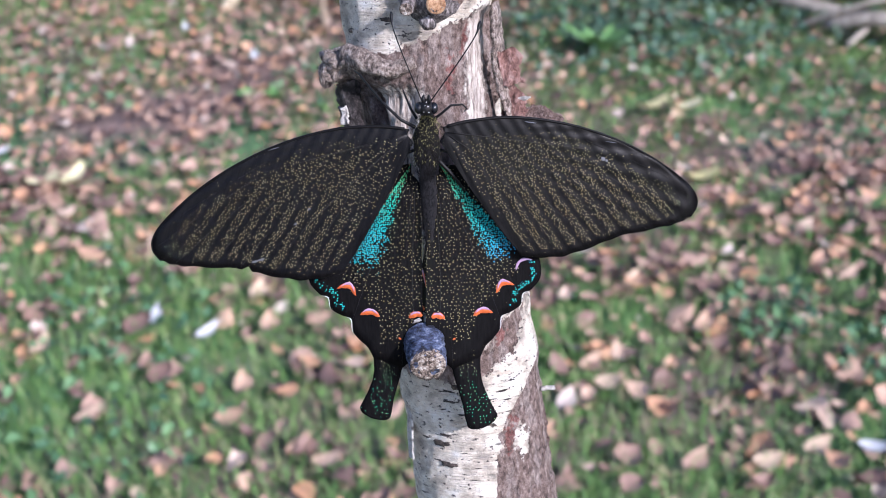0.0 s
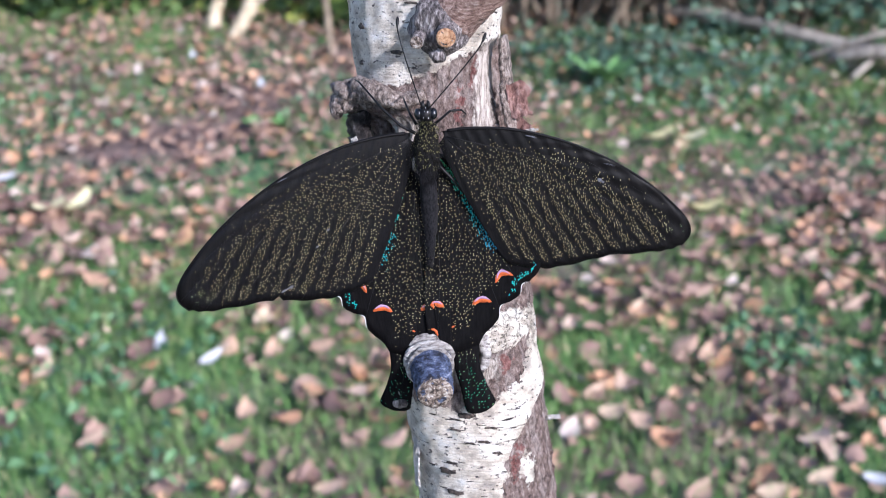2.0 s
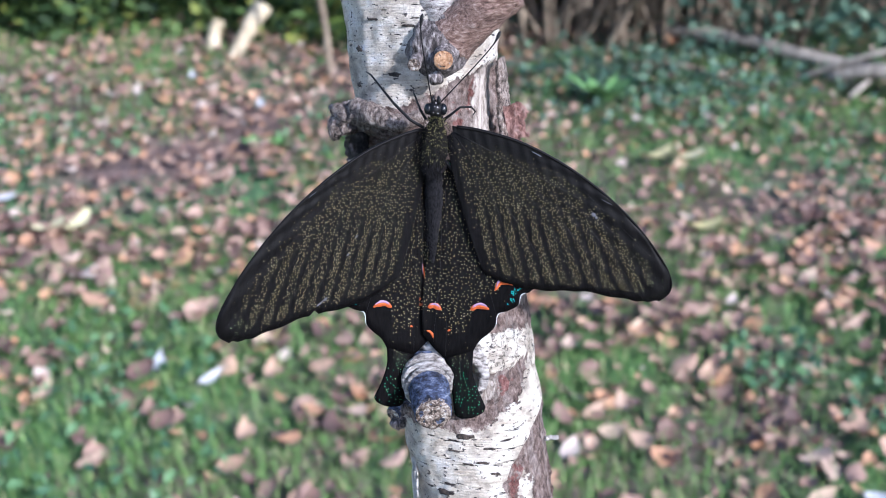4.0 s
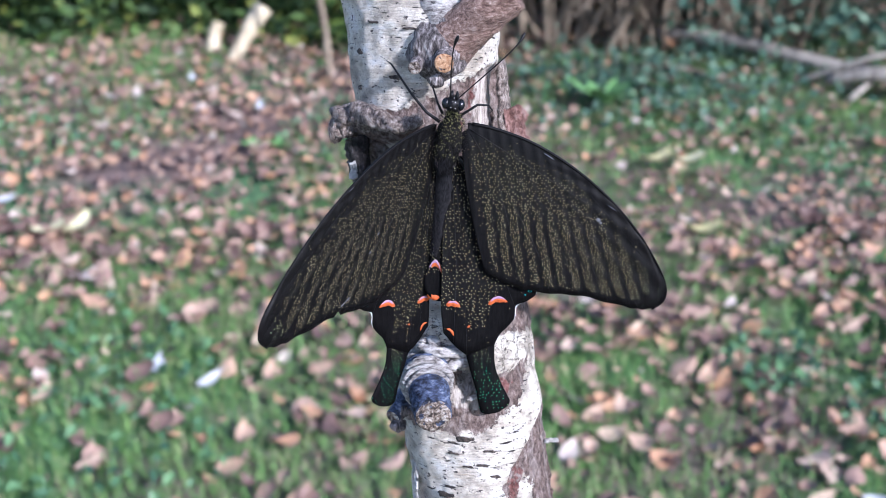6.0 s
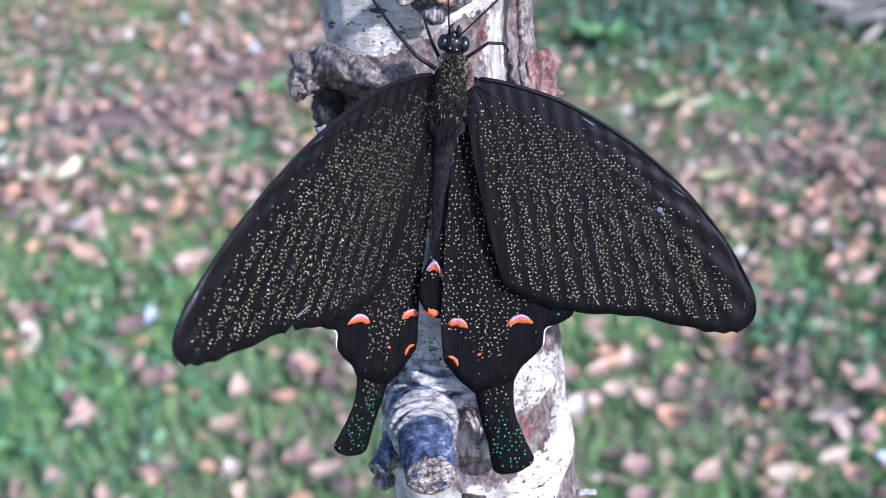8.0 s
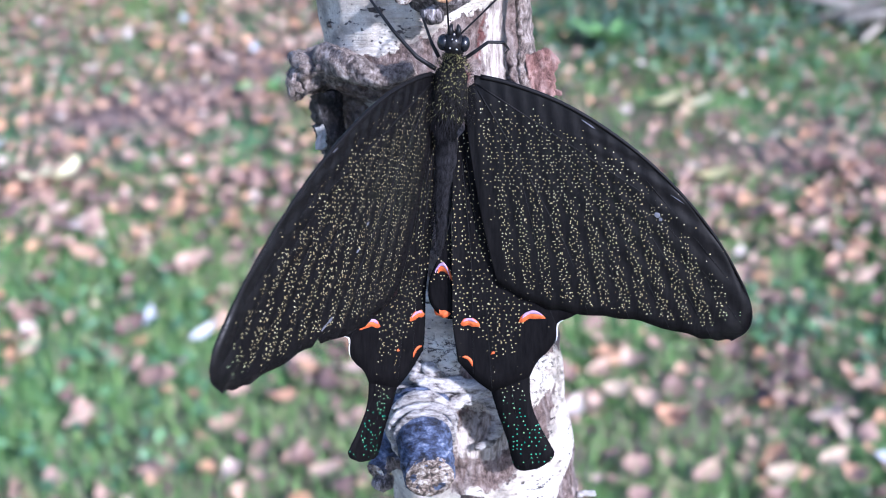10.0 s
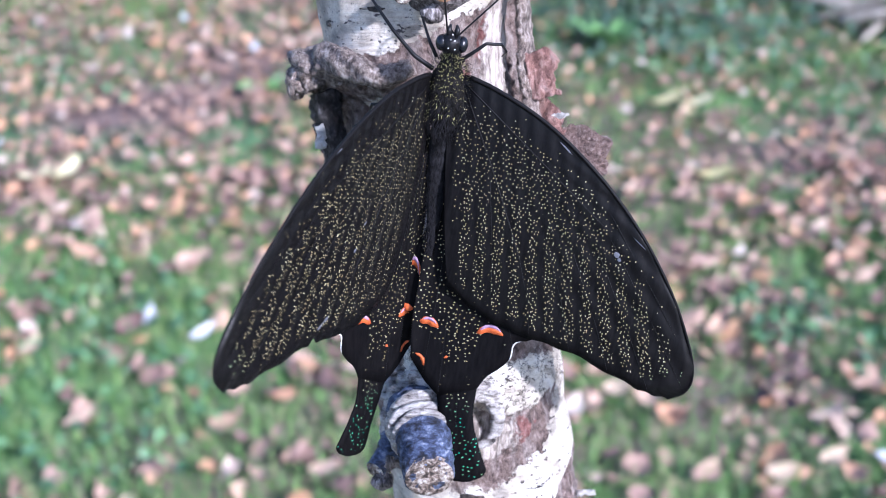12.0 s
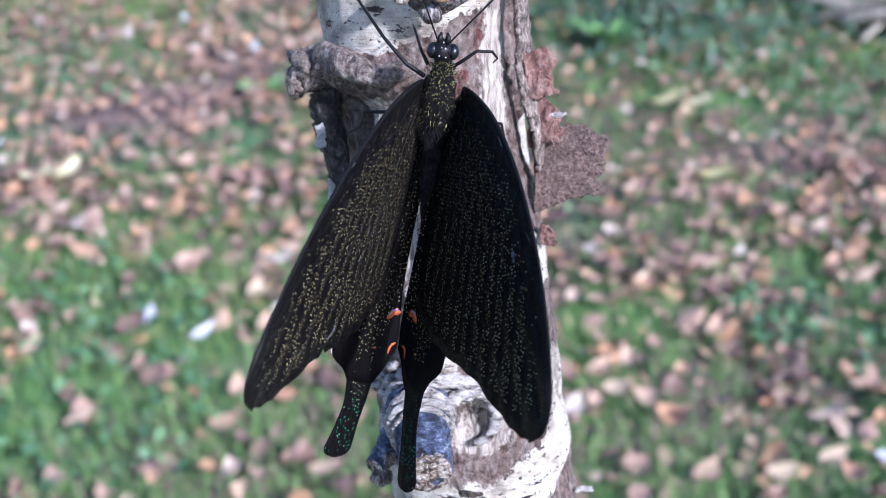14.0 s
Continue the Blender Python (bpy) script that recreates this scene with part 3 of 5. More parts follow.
def build_green_plant():
    ob = tagged(new("broad_leaved_plant"), "young bright green broad-leaved plant in dark ground cover", "plant")
    ob.matrix_basis = pose(0.41, 2.92, 0.0)
    ob.scale = (1.15, 1.15, 1.15)
    rng = random.Random(8)
    for a in (-70, -40, -15, 10, 35, 60, 100, 150, 210, 260):
        n, verts, faces = 8, [], []
        length, w0 = rng.uniform(0.07, 0.12), rng.uniform(0.012, 0.018)
        out = rng.uniform(0.35, 0.75)
        for i in range(n):
            t = i / (n - 1)
            w = w0 * math.sin(math.pi * (0.06 + 0.9 * t)) ** 0.7
            o, z = out * length * t + 0.02 * t * t, length * (t - 0.28 * t * t) + 0.01
            for s in (-1, 0, 1):
                verts.append((s * w, -o, z + (0.004 if s else 0.0)))
        for i in range(n - 1):
            for s in (0, 1):
                q = i * 3 + s
                faces.append((q, q + 1, q + 4, q + 3))
        leaf = mesh_part("leaf", verts, faces, M_FRESH, ob)
        leaf.matrix_basis = pose(0, 0, 0, 0, 0, a)
    for x, y in ((-0.45, 2.67), (-0.39, 2.67)):
        sprig = tagged(new("seedling"), "small light green seedling among dry leaves", "plant", "seedlings in the litter")
        sprig.matrix_basis = pose(x, y, height(x, y))
        for a in (0, 90, 190, 280):
            v = [(0, 0, 0.012), (0.012, 0.012, 0.032), (0.03, 0, 0.036), (0.012, -0.012, 0.032)]
            leaf = mesh_part("leaf", v, [(0, 1, 2), (0, 2, 3)], M_FRESH, sprig)
            leaf.matrix_basis = pose(0, 0, 0, 0, 0, a)


def build_far_growth():
    rng = random.Random(21)
    # hedge behind the lawn
    hedge = tagged(new("hedge"), "dark green hedge with yellowing leaves behind the lawn", "hedge")
    hedge.matrix_basis = pose(-1.0, 3.92, 0)

    def place(q):
        x = q.uniform(-1.6, 0.9)
        z = abs(q.gauss(0.35, 0.34))
        y = q.uniform(-0.30, 0.9) + 0.12 * math.sin(5 * x) + 0.25 * max(0, 0.1 - z)
        return x, y, z
    v, f = leaf_cloud(9000, place, 0.06, rng)
    tagged(mesh_part("foliage", v, f, M_HEDGE, hedge, smooth=False), kind="stuff")

    def skirt(q):
        x = q.uniform(-1.6, 0.75)
        z = 0.26 * q.random() ** 1.3
        return x, q.uniform(-0.46, -0.05) + 0.35 * z + 0.07 * math.sin(7 * x) + 0.05 * math.sin(17 * x), z
    v, f = leaf_cloud(5200, skirt, 0.055, rng)
    tagged(mesh_part("low_foliage", v, f, M_HEDGE, hedge, smooth=False), kind="stuff")
    for i in range(16):
        x = rng.uniform(-1.5, 0.9)
        p = spline([(x, 0.1, -0.02), (x + rng.uniform(-0.1, 0.1), 0.12, 0.3), (x + rng.uniform(-0.25, 0.25), rng.uniform(-0.1, 0.3), 0.8)], 8)
        a, b = tube(p, [0.010, 0.005], 6, 0.2, i)
        mesh_part("stem", a, b, M_STEM, hedge)
    # bush of drooping dry stems
    bush = tagged(new("bush"), "old bush of drooping dry brown stems over dark ground", "bush")
    bush.matrix_basis = pose(0.55, 3.50, 0)
    for i in range(110):
        x0, y0 = rng.gauss(0, 0.22), rng.uniform(-0.12, 0.15)
        reach = rng.gauss(0.0, 0.42)
        top = rng.uniform(0.25, 0.75)
        p = spline([(x0, y0, -0.02), (x0 + 0.25 * reach, y0 - 0.06, 0.5 * top), (x0 + 0.75 * reach, y0 - rng.uniform(0.05, 0.28), top), (x0 + reach * 1.3, y0 - rng.uniform(0.0, 0.3), top * rng.uniform(0.3, 1.2))], 12)
        a, b = tube(p, [rng.uniform(0.006, 0.014), 0.003], 6, 0.25, i)
        mesh_part("stem", a, b, M_STEM, bush)
    for s in (-1, 1):
        p = spline([(0.06 * s, 0.1, -0.02), (0.05 * s, 0.08, 0.4), (0.12 * s, 0.05, 1.1)], 12)
        a, b = tube(p, [0.06, 0.045], 12, 0.25, 5 + s)
        mesh_part("trunk", a, b, M_STEM, bush)

    def place2(q):
        return q.uniform(0.1, 1.5), q.uniform(-0.35, 0.9), abs(q.gauss(0.25, 0.26))
    v, f = leaf_cloud(6500, place2, 0.042, rng)
    tagged(mesh_part("foliage", v, f, M_BLUEGREEN, bush, "dusty blue-green leaves", smooth=False), kind="stuff")

    def place3(q):
        return q.uniform(-0.75, 0.35), q.uniform(0.25, 1.1), abs(q.gauss(0.2, 0.3))
    v, f = leaf_cloud(3200, place3, 0.06, rng)
    tagged(mesh_part("undergrowth", v, f, M_HEDGE, bush, smooth=False), kind="stuff")

    # dark leaves added where the ground lies in shade, darkening it by colour
    def place4(q):
        return q.gauss(-0.02, 0.24), q.gauss(-0.42, 0.16), 0.015 + abs(q.gauss(0.0, 0.035))
    v, f = leaf_cloud(1200, place4, 0.028, rng)
    tagged(mesh_part("undergrowth", v, f, M_BLUEGREEN, bush, "low blue-green leaves, coloured dark in place of shade", smooth=False), kind="stuff")
    # wood lying about
    def log(name, pts, radii, mat, label, sides=10, cat="branch"):
        a, b = tube(spline(pts, 14), radii, sides, 0.25, len(pts))
        tagged(mesh_part(name, a, b, mat), label, cat)
    log("fallen_branch", [(0.62, 3.49, 0.05), (0.85, 3.30, 0.07), (1.05, 3.15, 0.06), (1.35, 2.98, 0.05)], [0.022, 0.016], M_DRIFT, "grey weathered branch lying at the bush's edge")
    log("fallen_branch", [(0.50, 3.22, 0.03), (0.66, 3.14, 0.05), (0.80, 3.04, 0.03)], [0.012, 0.007], M_STEM, "thin brown branch lying on ivy")
    log("driftwood", [(1.02, 3.06, 0.05), (1.14, 3.0, 0.085), (1.32, 2.95, 0.07), (1.55, 2.9, 0.03)], [0.014, 0.024, 0.012], M_DRIFT, "bleached piece of gnarled wood on the lawn", cat="wood")
    log("fallen_branch", [(0.95, 3.10, 0.03), (1.10, 3.02, 0.12), (1.26, 3.02, 0.16), (1.42, 2.98, 0.22)], [0.008, 0.005], M_DRIFT, "thin bleached twig lying over the gnarled wood")
    log("fallen_branch", [(1.05, 2.96, 0.03), (1.16, 3.04, 0.07), (1.34, 3.10, 0.10)], [0.009, 0.005], M_DRIFT, "thin bleached twig lying over the gnarled wood")
    log("wood_piece", [(-0.67, 3.42, 0.0), (-0.665, 3.44, 0.045), (-0.65, 3.45, 0.085)], [0.024, 0.017], M_PALEWOOD, "pale barkless chunk of wood standing before the hedge", 7, "wood")
    log("wood_piece", [(-0.60, 3.33, 0.005), (-0.565, 3.41, 0.06), (-0.52, 3.46, 0.125)], [0.018, 0.030], M_PALEWOOD, "pale barkless branch piece leaning before the hedge", 7, "wood")
    log("stick", [(-0.30, 3.14, 0.0), (-0.32, 3.2, 0.18), (-0.37, 3.25, 0.42)], [0.010, 0.008], M_STEM, "bare brown stick standing in the ground")
    log("stick", [(-0.27, 3.3, 0.0), (-0.25, 3.32, 0.1), (-0.28, 3.35, 0.25)], [0.006, 0.004], M_STEM, "thin bare twig standing before the hedge")


build_ground()
build_litter()
build_grass()
build_herbs()
build_single_leaves()
build_green_plant()
build_far_growth()

# ---- the birch: lengths in millimetres, x across, y into the stem, z along it ----
LEAN = pose(0, 0.2252, 1.0303, -20, 0, 0)
ROOT = 1096.4
birch = tagged(new("birch_tree"), "leaning young birch stem with peeling white and red-brown bark", "tree")
birch.matrix_basis = pose(0, -0.1498, 0, -20, 0, 0)


def birch_part(name, shape, mat, label="", parent=None, smooth=True, floats=None):
    v, f = shape
    return mesh_part(name, [(p[0], p[1], p[2] + ROOT) for p in v], f, mat, parent or birch, label, smooth, MM, floats)


def axis_x(z):
    return 1.65 - 0.143 * z


def lump(x, z, cx, cz, sx, sz):
    return math.exp(-((x - cx) / sx) ** 2 - ((z - cz) / sz) ** 2)


def ease(v, lo, hi):
    t = min(1.0, max(0.0, (v - lo) / (hi - lo)))
    return t * t * (3 - 2 * t)


def papery(x, z, back):
    """How far inside the white outer bark a spot lies, in mm (negative: outside)."""
    upper = z - (30.2 + max(0.0, x + 8.0) * 0.55)
    top = np.interp(x, (-9, 2, 10, 16, 19, 20.5), (-37.5, -38.8, -37.6, -33, -24.5, -12))
    low = -200.0 if x < 12.9 else -52 + (x - 12.9) * 1.88
    lower = min(top - z, z - low)
    strip = 4.4 - math.hypot((x - 11.5) / 2.2, z + 21.5 - 0.12 * (x - 11))
    side = min(x - 14.5, 4.5 - abs(z + 2.5))
    spot = max(1.6 - math.hypot((x - 12.5) / 1.2, (z + 53.5) / 1.3), 1.4 - math.hypot(x - 18.5, (z + 53) / 2.2))
    tongue = min(x + 5.5, 3.0 - x, -6.0 - z, z + 20.0)
    best = max(upper, lower, strip, side, spot, tongue)
    if back and x > -9.0:
        best = max(best, 3 * math.sin(0.11 * z) + 1)
    return max(-6.0, min(6.0, best))


def stripped(x, z):
    bare = min(x - hollow_x(z) - 1.0, -2.0 - x, z + 5.0, 23.5 - z)
    socket = 4.2 - math.hypot((x - 7.0) / 1.2, z + 29.5)
    column = min(x - 6.4, 10.8 - x, z - 16.0, 43.0 - z)
    return max(-6.0, min(6.0, max(bare, socket, column)))


def reddish(x, z):
    return 1.5 * lump(x, z, 6.3, 33, 0.9, 5) + 1.5 * lump(x, z, 8.9, 29.5, 1.2, 2.6) + 1.5 * lump(x, z, 12.5, -29, 2.2, 2.5) + 1.1 * lump(x, z, 3.2, 26, 1.6, 6) + 0.9 * lump(x, z, 16, -50, 3, 8)


def hollow_x(z):
    return float(np.interp(z, (-12, -5, 3.4, 9.6, 16.8, 23), (-8.0, -9.2, -11.2, -12.6, -13.9, -14.6)))


def bare_y(x, z):
    return 16.6 - math.sqrt(max(1.0, 15.6 ** 2 - (x - axis_x(z)) ** 2))


def relief(x, z, front):
    """Height of the stem's surface over its plain round shape, in mm."""
    h = 0.9 * noise.noise((x * 0.11, z * 0.07, 4.0)) + 0.35 * noise.noise((x * 0.4, z * 0.3, 8.0))
    if front:
        h += 2.2 * lump(x, z, -12, 27.0, 9, 2.6) + 1.4 * lump(x, z, -20, 27.0, 4, 3.2)
        pit = ease(x, -18.5, -15.5) * ease(-x, 2.0, 6.0) * ease(z, -7, -1) * ease(-z, -24.5, -21)
        h -= 2.2 * pit
        h -= np.interp(z, (4, 14, 22), (9.0, 8.0, 4.0)) * ease(x - axis_x(z), -14.9, -13.4) * math.exp(-((x - hollow_x(z) + 0.4) / 2.0) ** 4) * ease(z, -12, -4) * ease(-z, -26, -22)
        h += 0.6 * noise.noise((x * 0.9, z * 0.12, 3.0)) * pit
        h += 3.6 * lump(x, z, 1.5, 45, 8, 7.5) + 2.0 * lump(x, z, 5.0, 50, 8, 6)
        h += 1.8 * lump(x, z, -2.5, -28, 7, 8) + 1.6 * lump(x, z, 6, -25, 5.5, 5) - (4.4 + 0.7 * math.sin(7.0 * math.atan2(z + 26.6, x - 5.0))) * math.exp(-((x - 5.0) / 3.3) ** 2 - ((z + 26.6) / 3.3) ** 2)
        h += 1.0 * lump(x, z, 2, -17.5, 6, 2.2) + 0.7 * lump(x, z, -1.0, -37.0, 9, 1.2)
        f = np.interp(z, (12, 18.6, 23.9, 30.8, 36), (16.0, 14.4, 12.6, 11.7, 11.2))
        up = ease(z, 10, 15) * ease(-z, -40, -34)
        h -= 6.0 * math.exp(-((x - f) / 0.75) ** 2) * up
        h += (1.2 + 0.5 * noise.noise((x * 2.5, z * 0.15, 6.0))) * math.exp(-((x - f - 1.9) / 1.1) ** 2) * up
        h -= 0.9 * lump(x, z, 5.2, 29, 0.35, 5) + 0.7 * lump(x, z, 8.2, 24, 0.3, 6)
        h -= 0.8 * lump(x, z, 17.2, -16, 0.5, 9)
    w = papery(x, z, not front) if abs(z) < 110 else 0.0
    rough = (noise.noise((x * 0.8, z * 0.5, 2.0)) + 0.6 * noise.noise((x * 1.9, z * 1.1, 5.0))) * 0.42
    h += (0.38 * ease(w, -0.4, 0.4)) + rough * (1 - 0.85 * ease(w, -0.5, 0.8))
    return h


def build_stem():
    fine = np.arange(-66, 66.01, 0.55)
    zs = np.concatenate([np.linspace(-ROOT - 30, -100, 16), np.arange(-95, -66.5, 3.0), fine, np.arange(69, 96, 3.0), np.linspace(100, 460, 8)])
    front = np.linspace(-1.72, 1.72, 150)
    turn = np.concatenate([front, np.linspace(1.80, 2 * math.pi - 1.80, 30)])
    n = len(turn)
    verts, wv, dv, rv = [], [], [], []
    for z in zs:
        r0 = 15.6 + (0.008 * (-66 - z) if z < -66 else 0.0) - (0.012 * (z - 66) if z > 66 else 0.0)
        cx, cy = axis_x(z), 16.6 + 0.004 * min(0.0, z + 66)
        for a in turn:
            on_front = a < 1.75
            x = cx + r0 * math.sin(a)
            h = relief(x if abs(a) < 1.45 else cx + r0 * math.sin(a) * (1 + 0.02 * abs(a)), z, on_front) if abs(z) < 110 else 0.5 * noise.noise((x * 0.2, z * 0.05, a))
            r = r0 + h
            verts.append((cx + r * math.sin(a), cy - r * math.cos(a), z))
            wv.append(papery(x, z, not on_front) if abs(z) < 110 else 3.0)
            dv.append(stripped(x, z) if on_front else -6.0)
            rv.append(reddish(x, z) if on_front else 0.0)
    faces = [(j * n + i, j * n + (i + 1) % n, (j + 1) * n + (i + 1) % n, (j + 1) * n + i) for j in range(len(zs) - 1) for i in range(n)]
    faces.append(tuple(range((len(zs) - 1) * n, len(zs) * n)))
    birch_part("stem", (verts, faces), M_BARK, "white papery bark torn over red-brown inner bark", floats={"papery": wv, "stripped": dv, "reddish": rv})


def cut_stub(name, base, tip, r0, r1, mat, face_mat, label, seed, swell=1.35):
    """A sawn-off twig: bark sleeve with collar and rings, and an end face."""
    b, t = np.array(base, float), np.array(tip, float)
    pts, radii = [], []
    for i in range(22):
        q = i / 21
        pts.append(b + (t - b) * q)
        collar = (swell - 1) * math.exp(-((q - 0.22) / 0.16) ** 2) + (swell - 0.9) * math.exp(-(q / 0.12) ** 2)
        ring = 0.05 * math.sin(q * 26) * (1 - q)
        radii.append((r0 + (r1 - r0) * q) * (1 + collar + ring))
    stub = birch_part(name, tube(pts, radii, 26, 0.09, seed), mat, label)
    d = (t - b) / np.linalg.norm(t - b)
    side = np.cross(d, (0.2, 0.3, 1.0))
    side /= np.linalg.norm(side)
    up = np.cross(d, side)
    rng = random.Random(seed)
    verts, faces = [t + d * 0.05], []
    for k, (rr, lift) in enumerate(((0.35, 0.1), (0.7, 0.02), (0.97, 0.12), (0.99, -0.6))):
        for s in range(24):
            w = 2 * math.pi * s / 24
            verts.append(t + (side * math.cos(w) + up * math.sin(w)) * r1 * rr + d * (lift + rng.uniform(-0.09, 0.09)))
    for s in range(24):
        faces.append((0, 1 + s, 1 + (s + 1) % 24))
        for k in range(3):
            a = 1 + k * 24
            faces.append((a + s, a + 24 + s, a + 24 + (s + 1) % 24, a + (s + 1) % 24))
    birch_part("cut_face", (verts, faces), face_mat, parent=stub)
    return stub


def bark_flake(name, corner, across, along, out, mat, label, seed, curl=1.5, n=14, crumple=1.0):
    """A loose sheet of bark standing off the stem, with a torn rim."""
    rng = random.Random(seed)
    c, a, l, o = (np.array(v, float) for v in (corner, across, along, out))
    verts, faces = [], []
    k = rng.uniform(0, 9)
    lo = [0.08 + 0.10 * noise.noise((2.2 * i / n, k, 1.0)) + rng.uniform(0, 0.03) for i in range(n + 1)]
    hi = [0.90 + 0.16 * noise.noise((2.6 * i / n, k, 2.0)) - 0.35 * (i / n) ** 3 + rng.uniform(0, 0.03) for i in range(n + 1)]
    w = [0.86 + 0.34 * noise.noise((2.8 * j / n, k, 3.0)) + 0.12 * noise.noise((9.0 * j / n, k, 5.0)) + rng.uniform(0, 0.03) for j in range(n + 1)]
    for i in range(n + 1):
        for j in range(n + 1):
            u, v = i / n, j / n
            vv = lo[i] + (hi[i] - lo[i]) * v
            uu = u * w[j]
            p = c + a * uu + l * vv + o * (curl * (uu ** 2) * 0.5 + crumple * (0.9 * noise.noise((uu * 2.6, vv * 2.6, seed)) + 0.4 * noise.noise((uu * 7, vv * 7, seed))))
            p = p + np.array([0, 0.35 * noise.noise((u * 9, v * 9, seed + 3.0)), 0])
            verts.append(p)
    for i in range(n):
        for j in range(n):
            q = i * (n + 1) + j
            faces.append((q, q + 1, q + n + 2, q + n + 1))
    return thicken(birch_part(name, (verts, faces), mat, label), 0.45 * MM)


def torn_edge(name, inner, outer, mat, label, seed, rows=70, cols=12, bulge=2.4):
    """A ragged plate of dead bark between two lines on the stem."""
    a, b = spline(inner, rows), spline(outer, rows)
    verts, faces = [], []
    for i in range(rows):
        jag = 1.0 + 0.22 * noise.noise((i * 0.22, seed, 1.0)) + 0.14 * noise.noise((i * 0.7, seed, 2.0))
        cut = 0.12 * noise.noise((i * 0.35, seed, 7.0))
        for j in range(cols):
            t = cut + (jag - cut) * j / (cols - 1)
            q = a[i] + (b[i] - a[i]) * t
            lift = 1.1 * noise.noise((q[0] * 0.35, q[2] * 0.18, seed)) + 0.7 * noise.noise((q[0] * 0.9, q[2] * 0.5, seed)) + 0.35 * noise.noise((q[0] * 2.2, q[2] * 1.3, seed))
            verts.append((q[0] + 0.25 * lift, q[1] - 0.8 * lift - bulge * math.sin(math.pi * j / (cols - 1)) ** 0.7, q[2] + 0.3 * lift))
    for i in range(rows - 1):
        for j in range(cols - 1):
            q = i * cols + j
            faces.append((q, q + 1, q + cols + 1, q + cols))
    return thicken(birch_part(name, (verts, faces), mat, label), 1.0 * MM)


build_stem()
# upper knot, its sawn twigs and the broken branch
birch_part("knot_swelling", joined(blob((-0.6, 0.4, 42.6), (6.4, 6.2, 6.4), 34, 44, 0.14, 0.30), blob((3.6, 0.0, 46.4), (5.6, 5.4, 5.2), 26, 34, 0.14, 0.30)), M_KNOT, "dark wrinkled swelling of bark")
p = spline([(0.5, 1.0, 43.0), (5.0, -2.0, 47.2), (9.2, -4.0, 50.6), (14.0, -5.6, 54.2)], 26)
upper_branch = birch_part("broken_branch", tube(p, [5.6, 5.0, 4.7, 4.3], 28, 0.10, 4), M_BRANCH, "broken reddish-brown branch end")
p = spline([(3.0, 1.5, 46.0), (0.5, 2.0, 51.0), (-1.5, 3.6, 60.0), (-4.0, 6.5, 78.0)], 26)
birch_part("bark_ridge", tube(p, [6.0, 5.6, 4.6, 2.4], 26, 0.10, 6), M_COLLAR)
cut_stub("sawn_twig", (0.9, -2.5, 41.8), (0.4, -8.4, 39.9), 2.5, 2.0, M_KNOT, M_CUT, "short twig sawn off, fresh orange wood", 2, 1.25)
cut_stub("sawn_twig", (-4.2, -0.5, 41.0), (-5.5, -6.0, 39.0), 1.9, 1.35, M_KNOT, M_OLDCUT, "thin twig stub with grey end", 3, 1.3)
birch_part("bark_wart", blob((-1.2, -4.6, 36.4), (1.7, 1.5, 1.4), 12, 16, 0.3, 0.8), M_KNOT)
# knob on the shaded side
birch_part("bark_knob", joined(blob((-20.0, 9.5, 28.0), (3.6, 4.6, 3.5), 22, 28, 0.42, 0.55), blob((-22.6, 9.0, 26.0), (1.9, 2.6, 2.3), 16, 20, 0.4, 0.7), blob((-16.0, 5.2, 28.5), (3.4, 2.6, 2.4), 16, 20, 0.4, 0.6)), M_RIDGE, "gnarled knob of old bark")
p = spline([(-18.5, 6.5, 30.5), (-14.5, 2.6, 29.0), (-9.0, 0.4, 27.2), (-4.0, -0.4, 28.8)], 24)
birch_part("bark_ridge", tube(p, [2.0, 2.3, 1.9, 1.2], 16, 0.28, 9), M_RIDGE)
lip = [(hollow_x(z) - 1.7, bare_y(hollow_x(z) - 1.7, z) - 0.2, z) for z in (25, 18, 10, 3, -4, -11)]
torn_edge("bark_rim", lip, [(-20.6, 11.5, 24.0), (-20.0, 12.5, 19.0), (-18.4, 13.0, 13.0), (-17.3, 13.0, 7.5), (-16.9, 13.0, 2.0), (-15.8, 13.0, -5.0), (-14.0, 13.0, -11.0)], M_RIM, "torn bark rim beside bare wood, the hollow's shade in its dark colour", 12, 110, 16)
torn_edge("bark_strip", [(11.6, 3.9, 40.0), (11.9, 4.2, 31.0), (12.9, 4.6, 24.0), (14.6, 6.0, 18.0), (15.6, 7.4, 12.0)], [(13.0, 8.0, 41.0), (14.3, 8.6, 31.0), (15.4, 9.0, 24.0), (16.8, 10.2, 17.0), (17.4, 11.5, 12.0)], M_RIDGE, "fibrous strip of brown bark beside a deep crack", 31, 110, 12, 0.5)
